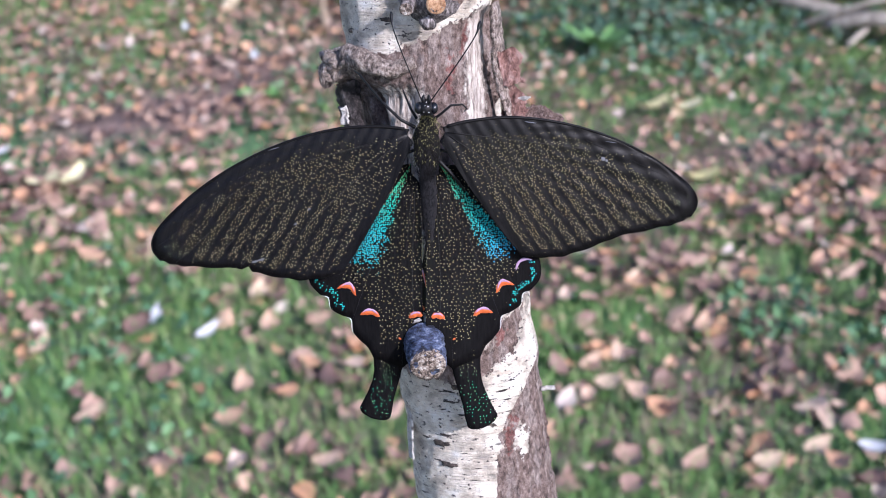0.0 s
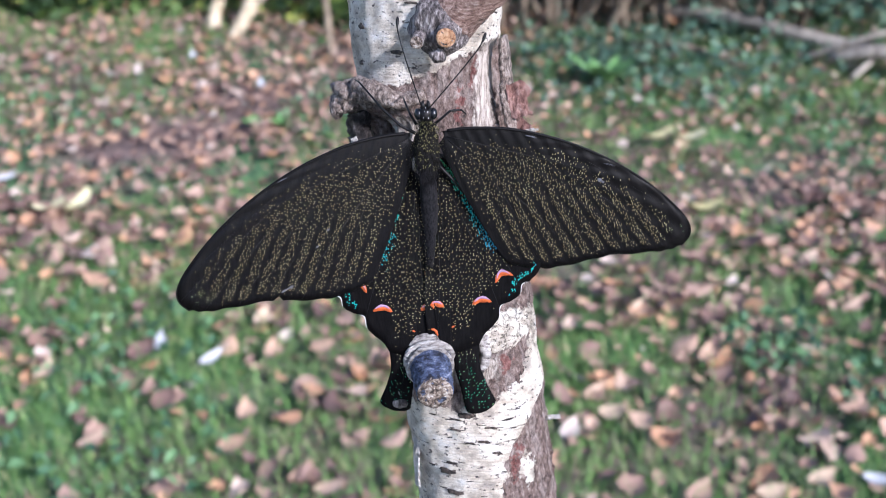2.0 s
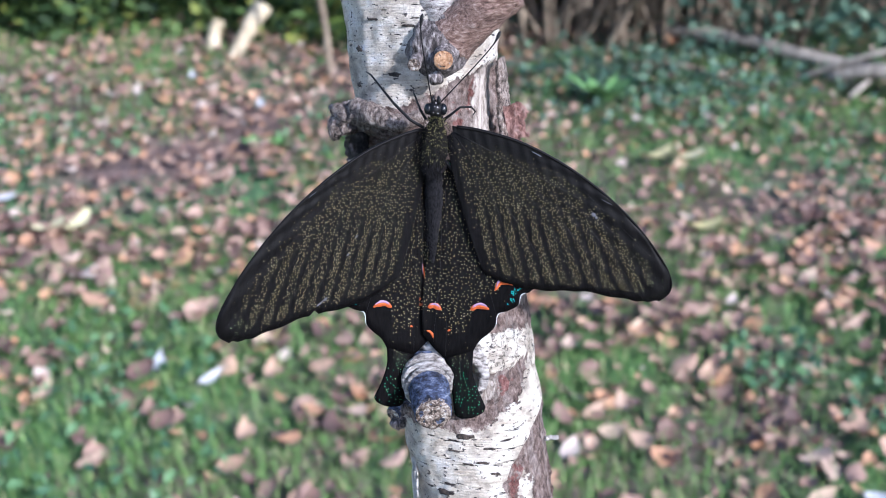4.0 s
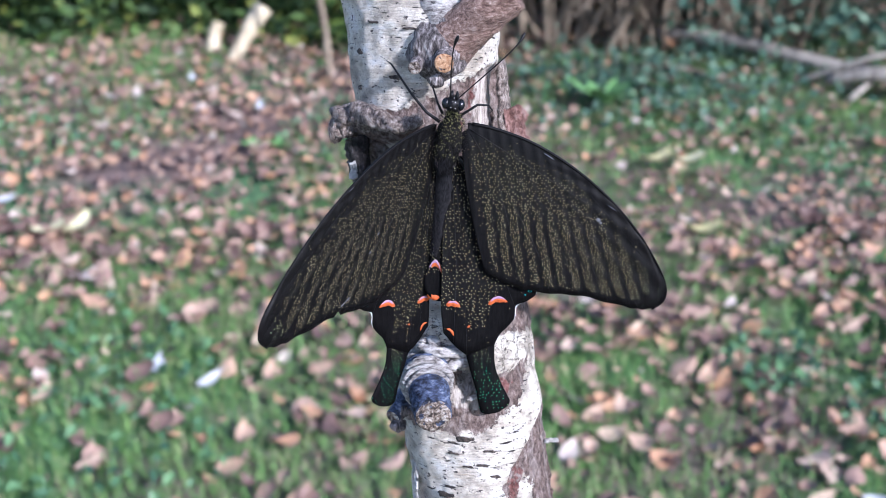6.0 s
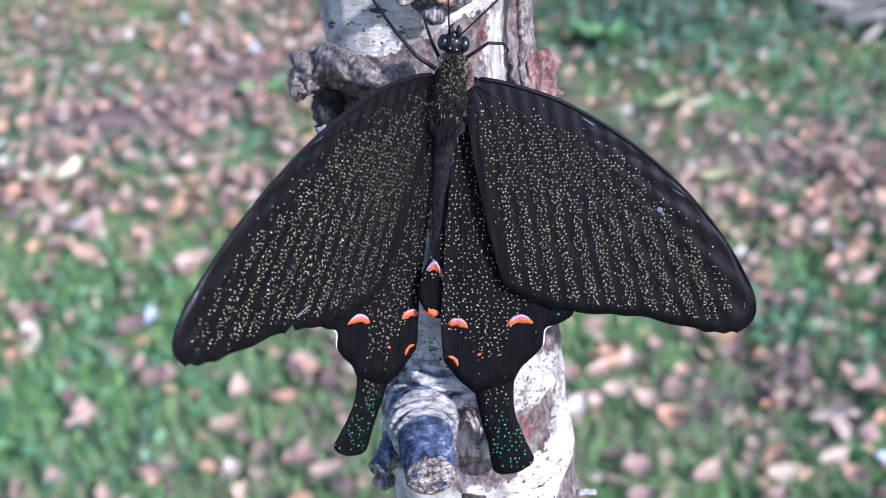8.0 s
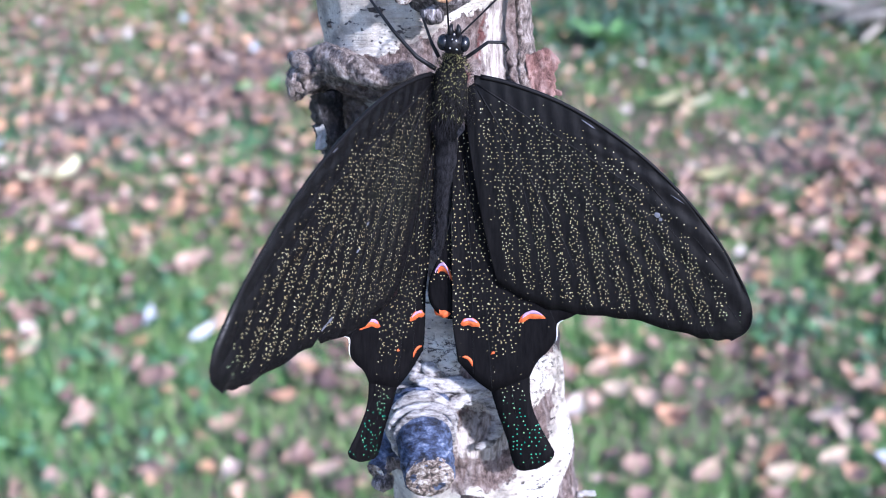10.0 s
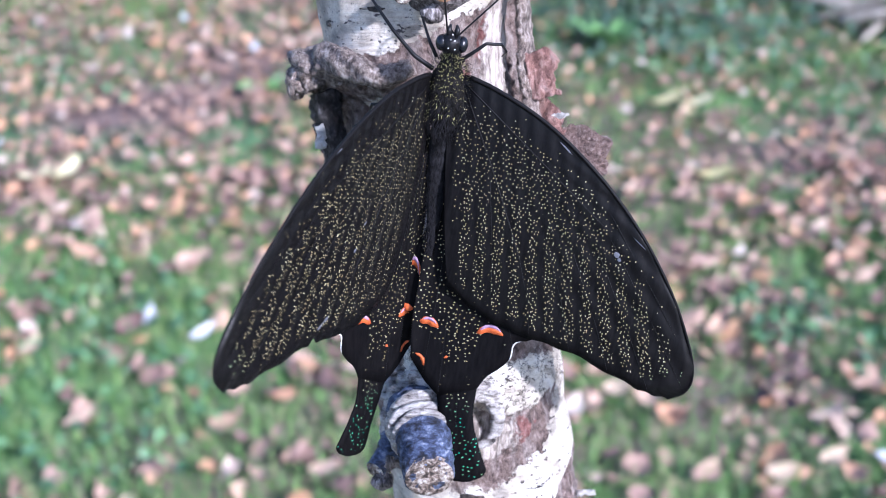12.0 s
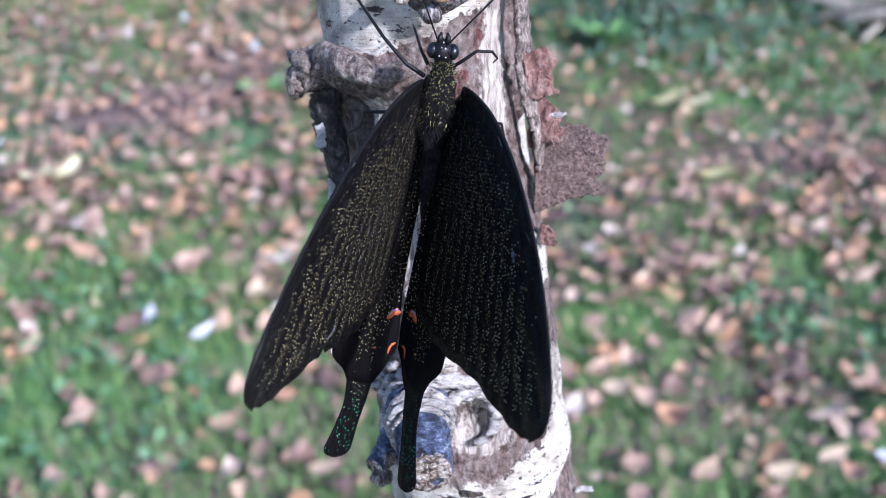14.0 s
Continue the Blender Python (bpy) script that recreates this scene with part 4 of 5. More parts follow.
# lower branch stubs on their shared gnarled base
birch_part("branch_collar", joined(blob((-3.0, 2.0, -25.0), (5.6, 3.8, 5.2), 28, 36, 0.30, 0.42), blob((-6.8, 4.6, -29.5), (3.0, 2.8, 4.6), 18, 22, 0.4, 0.5)), M_COLLAR, "pale wrinkled branch collar")
stub_base, stub_tip = np.array((-3.4, 0.6, -25.2)), np.array((-1.7, -13.2, -31.0))
for q, rr, tt in ((0.16, 4.9, 0.9), (0.28, 4.75, 0.75), (0.38, 4.5, 0.55)):
    centre, d = stub_base + (stub_tip - stub_base) * q, (stub_tip - stub_base) / np.linalg.norm(stub_tip - stub_base)
    sx = np.cross(d, (0.2, 0.3, 1.0))
    sx /= np.linalg.norm(sx)
    sy = np.cross(d, sx)
    loop = [centre + (sx * math.cos(t) + sy * math.sin(t)) * (rr * (1 + 0.05 * math.sin(3 * t + q * 30))) for t in np.linspace(0, 2 * math.pi, 48)]
    birch_part("bark_ring", tube(loop, [tt, 1.25 * tt, 0.8 * tt, 1.1 * tt, tt], 12, 0.35, int(q * 100)), M_COLLAR, "ring of folded pale bark")
cut_stub("branch_stub", tuple(stub_base), tuple(stub_tip), 4.7, 3.75, M_STUB, M_OLDCUT, "branch stub with blue sky shade in its bark colour and a weathered cut end", 7, 1.04)
cut_stub("branch_stub", (-7.2, 2.6, -31.2), (-10.4, -1.8, -34.2), 2.1, 1.6, M_STUB, M_OLDCUT, "small crusty branch stub", 8, 1.2)
birch_part("bark_wart", blob((-8.6, -0.6, -33.4), (2.0, 1.7, 1.5), 12, 16, 0.5, 0.8), M_KNOT)
birch_part("bark_wart", blob((-9.2, -1.5, -36.0), (1.8, 1.7, 1.3), 12, 16, 0.4, 0.8), M_KNOT)
birch_part("knot_rim", tube([(5.0 + 4.0 * math.cos(t), -0.3 + 0.8 * math.cos(t), -26.6 + 4.4 * math.sin(t)) for t in np.linspace(-1.5, 2.6, 34)], [0.6, 1.0, 1.2, 1.1, 0.8], 12, 0.4, 15), M_COLLAR, "pale lip of a hollow branch scar")
plate_rng = random.Random(41)
for k in range(18):
    t = -0.5 + 3.6 * (k % 9) / 8 + plate_rng.uniform(-0.1, 0.1)
    rr, dz = (5.6, 0.0) if k < 9 else (7.2, -1.6)
    cx, cz = -3.0 + rr * math.cos(t), -25.2 + rr * 0.95 * math.sin(t)
    if cx > 1.5 and cz < -23.5:
        continue
    w = 1.0 + 0.35 * plate_rng.random()
    birch_part("bark_plate", blob((cx, bare_y(cx, cz) - 1.6 + 0.6 * (k >= 9) - 0.4 * plate_rng.random(), cz), (1.25 * w, 1.3, 1.0 * w), 12, 16, 0.32, 0.7), M_COLLAR, "small cracked plate of pale bark")
p = spline([(-5.0, -0.4, -19.0), (-1.0, -1.2, -20.2), (3.0, -0.8, -20.6), (7.5, -0.2, -21.6), (9.4, 0.6, -24.0)], 26)
birch_part("bark_ridge", tube(p, [0.7, 1.3, 1.1, 1.2, 0.7], 12, 0.4, 17), M_COLLAR)
# loose bark
bark_flake("bark_flake", (15.2, 8.5, 3.6), (11.8, -2.6, 3.2), (0.2, 0.6, 16.6), (0.4, -1.0, 0.3), M_FLAKE, "crumpled grey-brown bark flake standing off the stem", 1, 2.2, 26, 0.8)
bark_flake("bark_flake", (14.2, 7.0, 15.0), (5.4, -0.4, 1.2), (-0.2, 0.2, 9.0), (0.4, -1.0, 0.0), M_REDFLAKE, "small red-brown bark flake under the crumpled one", 9, 1.4, 18, 1.2)
bark_flake("bark_flake", (13.8, 5.4, 22.6), (4.8, 0.2, 0.8), (-1.2, -0.4, 9.4), (0.4, -1.0, 0.0), M_REDFLAKE, "small curled red-brown bark flake", 2, 1.6, 18, 1.0)
bark_flake("bark_flake", (16.0, 7.5, -0.2), (2.6, 0.6, -0.4), (0.2, 0.0, 3.8), (0.4, -1.0, 0.0), M_REDFLAKE, "tiny curled red-brown bark flake", 3, 1.0)
bark_flake("bark_flake", (23.2, 13.0, -58.0), (1.7, -0.6, 0.3), (-0.9, 0.4, 11.5), (0.7, -0.6, 0.0), M_FLAKE, "narrow peeling strip of brown bark", 4, 0.8)
bark_flake("paper_curl", (23.0, 12.0, -44.2), (3.4, -0.8, 0.7), (0.1, 0.2, 1.1), (0.5, -0.8, 0.2), M_PAPER, "tiny white curl of papery bark", 5, 1.2, 8)
bark_flake("paper_curl", (-16.4, 5.6, -11.5), (5.2, -1.4, 1.6), (-0.4, 0.2, 9.0), (-0.3, -1.0, 0.0), M_PAPER, "white papery bark curling off the shaded side", 6, 1.2)
for i, (x, y, z) in enumerate([(-19.6, 9.0, 15.0), (-18.0, 9.4, 6.0), (-17.6, 9.0, -2.0)]):
    bark_flake("paper_curl", (x, y, z), (1.8, -0.8, 0.3), (-0.1, 0.2, 4.6), (-0.6, -0.6, 0.0), M_PAPER, "white papery bark scrap on the torn rim", 20 + i, 1.0, 10)
bark_flake("paper_curl", (17.2, 6.6, 20.2), (2.2, -0.6, 0.5), (0.1, 0.2, 0.9), (0.5, -0.8, 0.2), M_PAPER, "tiny white curl of papery bark", 7, 1.0, 8)
bark_flake("paper_curl", (-6.4, 10.0, -60.0), (1.6, -1.2, 0.2), (-0.2, 0.0, 14.0), (-0.6, -0.6, 0.0), M_PAPER, "white papery bark curling off the shaded side", 8, 1.0)
for x, z, w, h in ((4.9, -39.9, 1.9, 0.75), (-16.8, 42.6, 1.0, 0.8), (-9.5, 37.2, 1.5, 0.6), (10.5, -42.6, 1.6, 0.35), (9.0, -45.6, 1.5, 0.4), (11.8, -48.3, 1.3, 0.4), (1.0, -53.0, 2.0, 0.8), (2.8, -57.5, 2.0, 0.7), (-13.5, 48.5, 2.0, 0.35), (-17.0, 35.0, 0.9, 0.5), (6.0, -46.0, 1.3, 0.3), (3.0, -43.2, 1.6, 0.3), (-6.0, 47.0, 1.8, 0.3)):
    a = math.asin(max(-0.97, min(0.97, (x - axis_x(z)) / 15.6)))
    r = 15.6 + relief(x, z, True) + 0.05
    shape = blob((0, 0, 0), (w, 0.3, 0.8 * h), 10, 18, 0.75, 1.3)
    turned = [(axis_x(z) + r * math.sin(a) + q[0] * math.cos(a) - q[1] * math.sin(a), 16.6 - r * math.cos(a) + q[0] * math.sin(a) + q[1] * math.cos(a), z + q[2]) for q in shape[0]]
    birch_part("lenticel", (turned, shape[1]), M_SLIT)

# ---- the butterfly: millimetres, x to its right, y towards the bark, z to its head ----
butterfly = tagged(new("butterfly"), "black swallowtail butterfly with gold dust and orange lunules on bark", "butterfly")
cam.data.dof.focus_object = butterfly  # autofocus on the subject


def fly_part(name, shape, mat, label="", parent=None, smooth=True, floats=None):
    return mesh_part(name, shape[0], shape[1], mat, parent or butterfly, label, smooth, MM, floats)


def rim_distance(pts, outline):
    o = np.asarray(outline, float)
    d = np.full(len(pts), 1e9)
    p = np.asarray(pts, float)
    for a, b in zip(o, np.roll(o, -1, axis=0)):
        ab = b - a
        t = np.clip(((p - a) @ ab) / (ab @ ab + 1e-9), 0, 1)
        d = np.minimum(d, np.linalg.norm(p - (a + t[:, None] * ab), axis=1))
    return d


def build_forewing(side):
    front = spline([(0.0, 0.2), (5.4, -1.1), (13.1, -4.2), (21.4, -9.6), (29.0, -16.5), (35.4, -24.4), (39.9, -32.1), (41.4, -36.4), (40.9, -39.2), (38.6, -40.9)], 54)
    hem = spline([(38.6, -40.9), (35.6, -40.7), (31.7, -39.7), (23.2, -37.1), (17.0, -36.3), (11.0, -35.1), (6.3, -32.9), (3.2, -30.8)], 44)
    back = spline([(3.2, -30.8), (1.2, -22), (-0.6, -11), (-1.6, -2.0)], 20)
    hem[:, 1] += 0.14 * np.sin(np.linspace(0, 8 * 2 * math.pi, 44))
    rim = np.vstack([front[:-1], hem[:-1], back])
    rings = 22
    pts = [(0.0, -1.0)]
    for k in range(1, rings + 1):
        pts += [tuple(np.array((0.0, -1.0)) * (1 - k / rings) + q * (k / rings)) for q in rim]
    n = len(rim)
    faces = [(0, 1 + i, 1 + i + 1) for i in range(n - 1)]
    for k in range(rings - 1):
        for i in range(n - 1):
            a = 1 + k * n + i
            faces.append((a, a + n, a + n + 1, a + 1))
    p = np.array(pts)
    r = np.hypot(p[:, 0], p[:, 1])
    ang = np.degrees(np.arctan2(-p[:, 1], p[:, 0] + 1e-6))
    y = -0.9 * np.sin(np.clip(r / 58, 0, 1) * math.pi) + 0.10 * np.sin(ang * 1.36) * np.clip((r - 14) / 20, 0, 1)
    if side < 0:
        # torn nick in the outer margin
        hit = np.hypot(p[:, 0] - 21.5, p[:, 1] + 36.7) < 0.95
        p[hit, 1] += 1.0
    verts = [(side * a, b, c) for a, b, c in zip(p[:, 0], y, p[:, 1])]
    if side > 0:
        faces = [f[::-1] for f in faces]
    lead = rim_distance(p, np.vstack([front, front[::-1]]))
    edge = rim_distance(p, rim)
    w = fly_part("forewing", (verts, faces), M_FORE, "black forewing dusted with fine gold scales", floats={"rim": edge, "lead": lead})
    thicken(w, 0.10 * MM)

    def rib(a, b, ra, rb, name="vein"):
        q = spline([a, ((a[0] + b[0]) / 2 + 0.4, (a[1] + b[1]) / 2 - 0.2), b], 12)
        yy = [-0.9 * math.sin(min(1, math.hypot(*s) / 58) * math.pi) - 0.06 for s in q]
        fly_part(name, tube([(side * s[0], t, s[1]) for s, t in zip(q, yy)], [0.6 * ra, 0.6 * rb], 6), M_VEIN, parent=w)
    lead_line = [(side * s[0], -0.9 * math.sin(min(1, math.hypot(*s) / 58) * math.pi), s[1] - 0.1) for s in front[1:]]
    fly_part("leading_vein", tube(lead_line, [0.36, 0.28, 0.16, 0.10], 8), M_VEIN, parent=w)
    rib((0.5, -1.2), (24.0, -17.0), 0.22, 0.12)
    rib((0.5, -2.0), (13.0, -24.5), 0.20, 0.12)
    ends = [(41.0, -35.4), (40.8, -39.4), (35.6, -40.4), (29.2, -38.8), (23.0, -37.0), (16.8, -36.2), (10.5, -34.8)]
    starts = [(24.0, -14.5), (24.0, -17.0), (23.0, -19.5), (20.5, -22.0), (17.5, -23.6), (13.0, -24.5), (6.5, -14.0)]
    for a, b in zip(starts, ends):
        rib(a, b, 0.11, 0.06)
    marks = [(26.4, -20.5, 0.5, 0.4), (26.9, -21.2, 0.3, 0.25), (29.0, -18.0, 1.6, 0.08), (16.2, -7.0, 1.3, 0.12)] if side > 0 else [(20.5, -34.4, 1.0, 0.35), (19.2, -33.6, 0.5, 0.25), (15.0, -24.6, 0.5, 0.2), (13.5, -21.0, 0.4, 0.2), (24.0, -12.2, 1.6, 0.08)]
    for a, c, w0, h0 in marks:
        s = blob((0, 0, 0), (w0, 0.05, h0), 6, 12, 0.5, 1.5)
        t = -0.6
        yy = -0.9 * math.sin(min(1, math.hypot(a, c) / 58) * math.pi) - 0.08
        v = [(side * (a + q[0] * math.cos(t) - q[2] * math.sin(t)), yy + q[1], c + q[0] * math.sin(t) + q[2] * math.cos(t)) for q in s[0]]
        fly_part("scuff", (v, s[1]), M_SCUFF, "pale worn scale patch", parent=w)
    return w


def crescent(cx, cz, width, thick, bend, turn, sag):
    """A thin crescent lying on the hindwing."""
    verts, faces = [], []
    n = 11
    for i in range(n):
        t = 2 * i / (n - 1) - 1
        half = thick * 0.5 * max(0.12, 1 - t ** 6) * (1 + 0.15 * math.sin(7 * t))
        for s in (-1, 1):
            x, z = t * width / 2, bend * (1 - t * t) + s * half
            verts.append((cx + x * math.cos(turn) - z * math.sin(turn), sag, cz + x * math.sin(turn) + z * math.cos(turn)))
    for i in range(n - 1):
        faces.append((2 * i, 2 * i + 1, 2 * i + 3, 2 * i + 2))
    return verts, faces


def build_hindwing(side, tail_length):
    outer = spline([(0, 0), (6.5, -1.6), (13.5, -8.2), (18.4, -15.0), (20.9, -20.2), (21.0, -24.1), (19.0, -26.7)], 34)
    scallop = spline([(19.0, -26.7), (17.4, -27.3), (17.0, -29.5), (15.0, -31.0), (13.0, -31.9), (12.7, -34.4), (11.3, -36.4), (9.7, -38.0), (8.6, -40.2)], 36)
    gap = spline([(2.8, -42.6), (1.7, -41.7), (0.5, -40.7), (-0.7, -39.4), (-2.2 if side > 0 else -1.9, -37.4)], 14)
    if side > 0:
        inner = spline([(-2.2, -37.4), (-2.6, -34.0), (-2.8, -30.5), (-2.7, -26.0), (-2.6, -21.0), (-2.2, -13.0), (-1.8, -4.0)], 30)
    else:
        inner = spline([(-1.9, -37.4), (-1.9, -34.0), (-1.6, -30.0), (-1.6, -26.0), (-1.7, -21.0), (-1.8, -13.0), (-1.6, -4.0)], 30)
    rim = np.vstack([outer[:-1], scallop, gap[:-1], inner])
    pts = [(0.0, -2.0)]
    rings = 18
    for k in range(1, rings + 1):
        pts += [tuple(np.array((0.0, -2.0)) * (1 - k / rings) + q * (k / rings)) for q in rim]
    n = len(rim)
    faces = [(0, 1 + i, 1 + i + 1) for i in range(n - 1)]
    for k in range(rings - 1):
        for i in range(n - 1):
            a = 1 + k * n + i
            faces.append((a, a + n, a + n + 1, a + 1))
    # spoon-shaped tail
    mid = spline([(5.4, -37.5), (5.6, -42.0), (6.3, -46.0), (7.6, -50.0), (8.8, -53.5), (9.7, -55.8)], 32)
    mid = np.array([5.4, -37.5]) + (mid - np.array([5.4, -37.5])) * tail_length
    half = np.interp(np.linspace(0, 1, 32), (0, 0.2, 0.32, 0.45, 0.6, 0.75, 0.86, 0.93, 0.97, 1.0), (3.3, 3.0, 2.75, 2.65, 2.8, 3.2, 3.4, 2.9, 2.1, 0.5))
    d = np.gradient(mid, axis=0)
    d /= np.linalg.norm(d, axis=1)[:, None]
    base = len(pts)
    tail_rim = []
    for q, h, t in zip(mid, half, d):
        nrm = np.array([-t[1], t[0]])
        for s in (-1, -0.5, 0, 0.5, 1):
            pts.append(tuple(q - nrm * h * s * -1))
        tail_rim.append((q + nrm * h, q - nrm * h))
    for i in range(31):
        for s in range(4):
            a = base + i * 5 + s
            faces.append((a, a + 1, a + 6, a + 5))
    p = np.array(pts)
    full = np.vstack([outer[:-1], scallop, np.array([q[0] for q in tail_rim]), np.array([q[1] for q in tail_rim][::-1]), gap, inner])
    hem_line = np.vstack([outer[-14:], scallop, gap])

    def sag(x, z):
        rr = math.hypot(x, z)
        aa = math.degrees(math.atan2(-z, x + 1e-6))
        return 0.5 * math.sin(min(1, rr / 45) * math.pi) + 0.07 * math.sin(aa * 0.62) - 0.9 * ease(-x, 0.5, 3.5)
    y = np.array([sag(a, b) for a, b in p])
    y[base:] += 0.03
    verts = [(side * a, b, c) for a, b, c in zip(p[:, 0], y, p[:, 1])]
    if side > 0:
        faces = [f[::-1] for f in faces]
    w = fly_part("hindwing", (verts, faces), M_HIND if side > 0 else M_HIND_L, "black tailed hindwing with a blue-green streak", floats={"rim": rim_distance(p, full), "hem": rim_distance(p, np.vstack([hem_line, hem_line[::-1]]))})
    thicken(w, 0.10 * MM)
    spots = [(13.7, -26.1, 4.0, 1.15, 1.3, 0.40, "o"), (13.5, -25.6, 3.0, 0.55, 1.3, 0.40, "l"),
             (9.1, -31.2, 4.0, 1.1, 0.7, 0.12, "o"), (9.1, -30.7, 3.2, 0.5, 0.7, 0.12, "l"),
             (-0.2, -31.6, 2.9, 1.2, 0.4, -0.15, "o"), (-0.2, -31.2, 2.2, 0.4, 0.4, -0.15, "l"),
             (17.6, -21.3, 4.0, 0.6, 1.2, 0.55, "l"), (-0.8, -37.4, 2.2, 0.5, 0.4, -0.85, "o"), (3.4, -36.4, 1.2, 0.4, 0.2, 0.0, "o")]
    for cx, cz, wd, th, bd, tn, kind in spots:
        s = crescent(cx, cz, wd, th, bd, tn, 0.0)
        lift = 0.10 if kind == "o" else 0.14
        v = [(side * q[0], sag(q[0], q[2]) - lift, q[2]) for q in s[0]]
        f = s[1] if side < 0 else [q[::-1] for q in s[1]]
        thicken(fly_part("lunule" if kind == "o" else "lunule_edge", (v, f), M_ORANGE if kind == "o" else M_LILAC, "orange crescent spot" if kind == "o" else "lilac scaled edge", parent=w), 0.05 * MM)
    for q in (scallop[1:10], scallop[15:24]):
        fly_part("white_fringe", tube([(side * s[0], sag(*s), s[1]) for s in q], [0.03, 0.12, 0.10, 0.03], 6), M_FRINGE, "white fringe of scales", parent=w)
    for a, b in (((1.0, -3.0), (17.4, -28.4)), ((0.8, -4.0), (13.0, -33.0)), ((0.4, -5.0), (6.4, -47.0)), ((0.0, -6.0), (2.8, -42.0)), ((-0.6, -6.0), (0.0, -39.5))):
        q = spline([a, ((a[0] + b[0]) / 2 + 0.6, (a[1] + b[1]) / 2), b], 12)
        fly_part("vein", tube([(side * s[0], sag(*s) - 0.04, s[1]) for s in q], [0.08, 0.05], 6), M_VEIN, parent=w)
    return w


def build_lobe():
    """The inner flap of a hindwing, which folds along the wing's inner vein."""
    edge = spline([(-2.5, -15.5), (-3.7, -19.5), (-5.3, -22.6), (-6.2, -25.2), (-6.2, -27.8), (-5.2, -29.6), (-3.8, -30.6), (-2.7, -30.8)], 40)
    root = np.linspace((-2.5, -15.5), (-2.7, -30.8), 40)
    cols = 8
    p = np.array([root[i] + (edge[i] - root[i]) * j / (cols - 1) for i in range(40) for j in range(cols)])
    faces = [(i * cols + j, (i + 1) * cols + j, (i + 1) * cols + j + 1, i * cols + j + 1) for i in range(39) for j in range(cols - 1)]
    far = np.full(len(p), 9.0)
    lobe = fly_part("hindwing_lobe", ([(x + 2.6, -0.25 * (x + 2.6) ** 2 / 12, z) for x, z in p], faces), M_HIND, "small folding lobe with an orange-rimmed eyespot", floats={"rim": far, "hem": np.clip(np.abs(p[:, 1] + 27.6) * 2.4 - 2.0, 0.0, 9.0)})
    thicken(lobe, 0.10 * MM)
    for cx, cz, wd, th, bd, tn, mat, name in ((-1.5, -24.9, 3.4, 1.0, 2.2, -0.12, M_ORANGE, "lunule"), (-1.6, -24.2, 2.6, 0.6, 2.1, -0.12, M_LILAC, "lunule_edge"), (-1.7, -29.6, 2.6, 1.1, -0.3, -0.25, M_ORANGE, "lunule")):
        v, f = crescent(cx, cz, wd, th, bd, tn, -0.12 if mat is M_ORANGE else -0.16)
        thicken(fly_part(name, (v, [q[::-1] for q in f]), mat, "orange crescent spot" if mat is M_ORANGE else "lilac scaled edge", parent=lobe), 0.05 * MM)
    q = spline([(-3.6, -27.8), (-2.6, -29.6), (-1.2, -30.6)], 8)
    fly_part("white_fringe", tube([(x, 0.0, z) for x, z in q], [0.03, 0.14, 0.05], 6), M_FRINGE, "white fringe of scales", parent=lobe)
    return lobe


def fuzz(count, place, length, seed):
    rng = random.Random(seed)
    verts, faces = [], []
    for _ in range(count):
        c, n = place(rng)
        c, n = Vector(c), Vector(n).normalized()
        tip = c + (n + Vector((rng.uniform(-0.5, 0.5), rng.uniform(-0.5, 0.5), rng.uniform(-0.9, 0.1)))).normalized() * length * rng.uniform(0.5, 1.2)
        s = n.cross(Vector((0.3, 0.2, 1))).normalized() * 0.045
        k = len(verts)
        verts += [c - s, c + s, tip]
        faces.append((k, k + 1, k + 2))
    return verts, faces


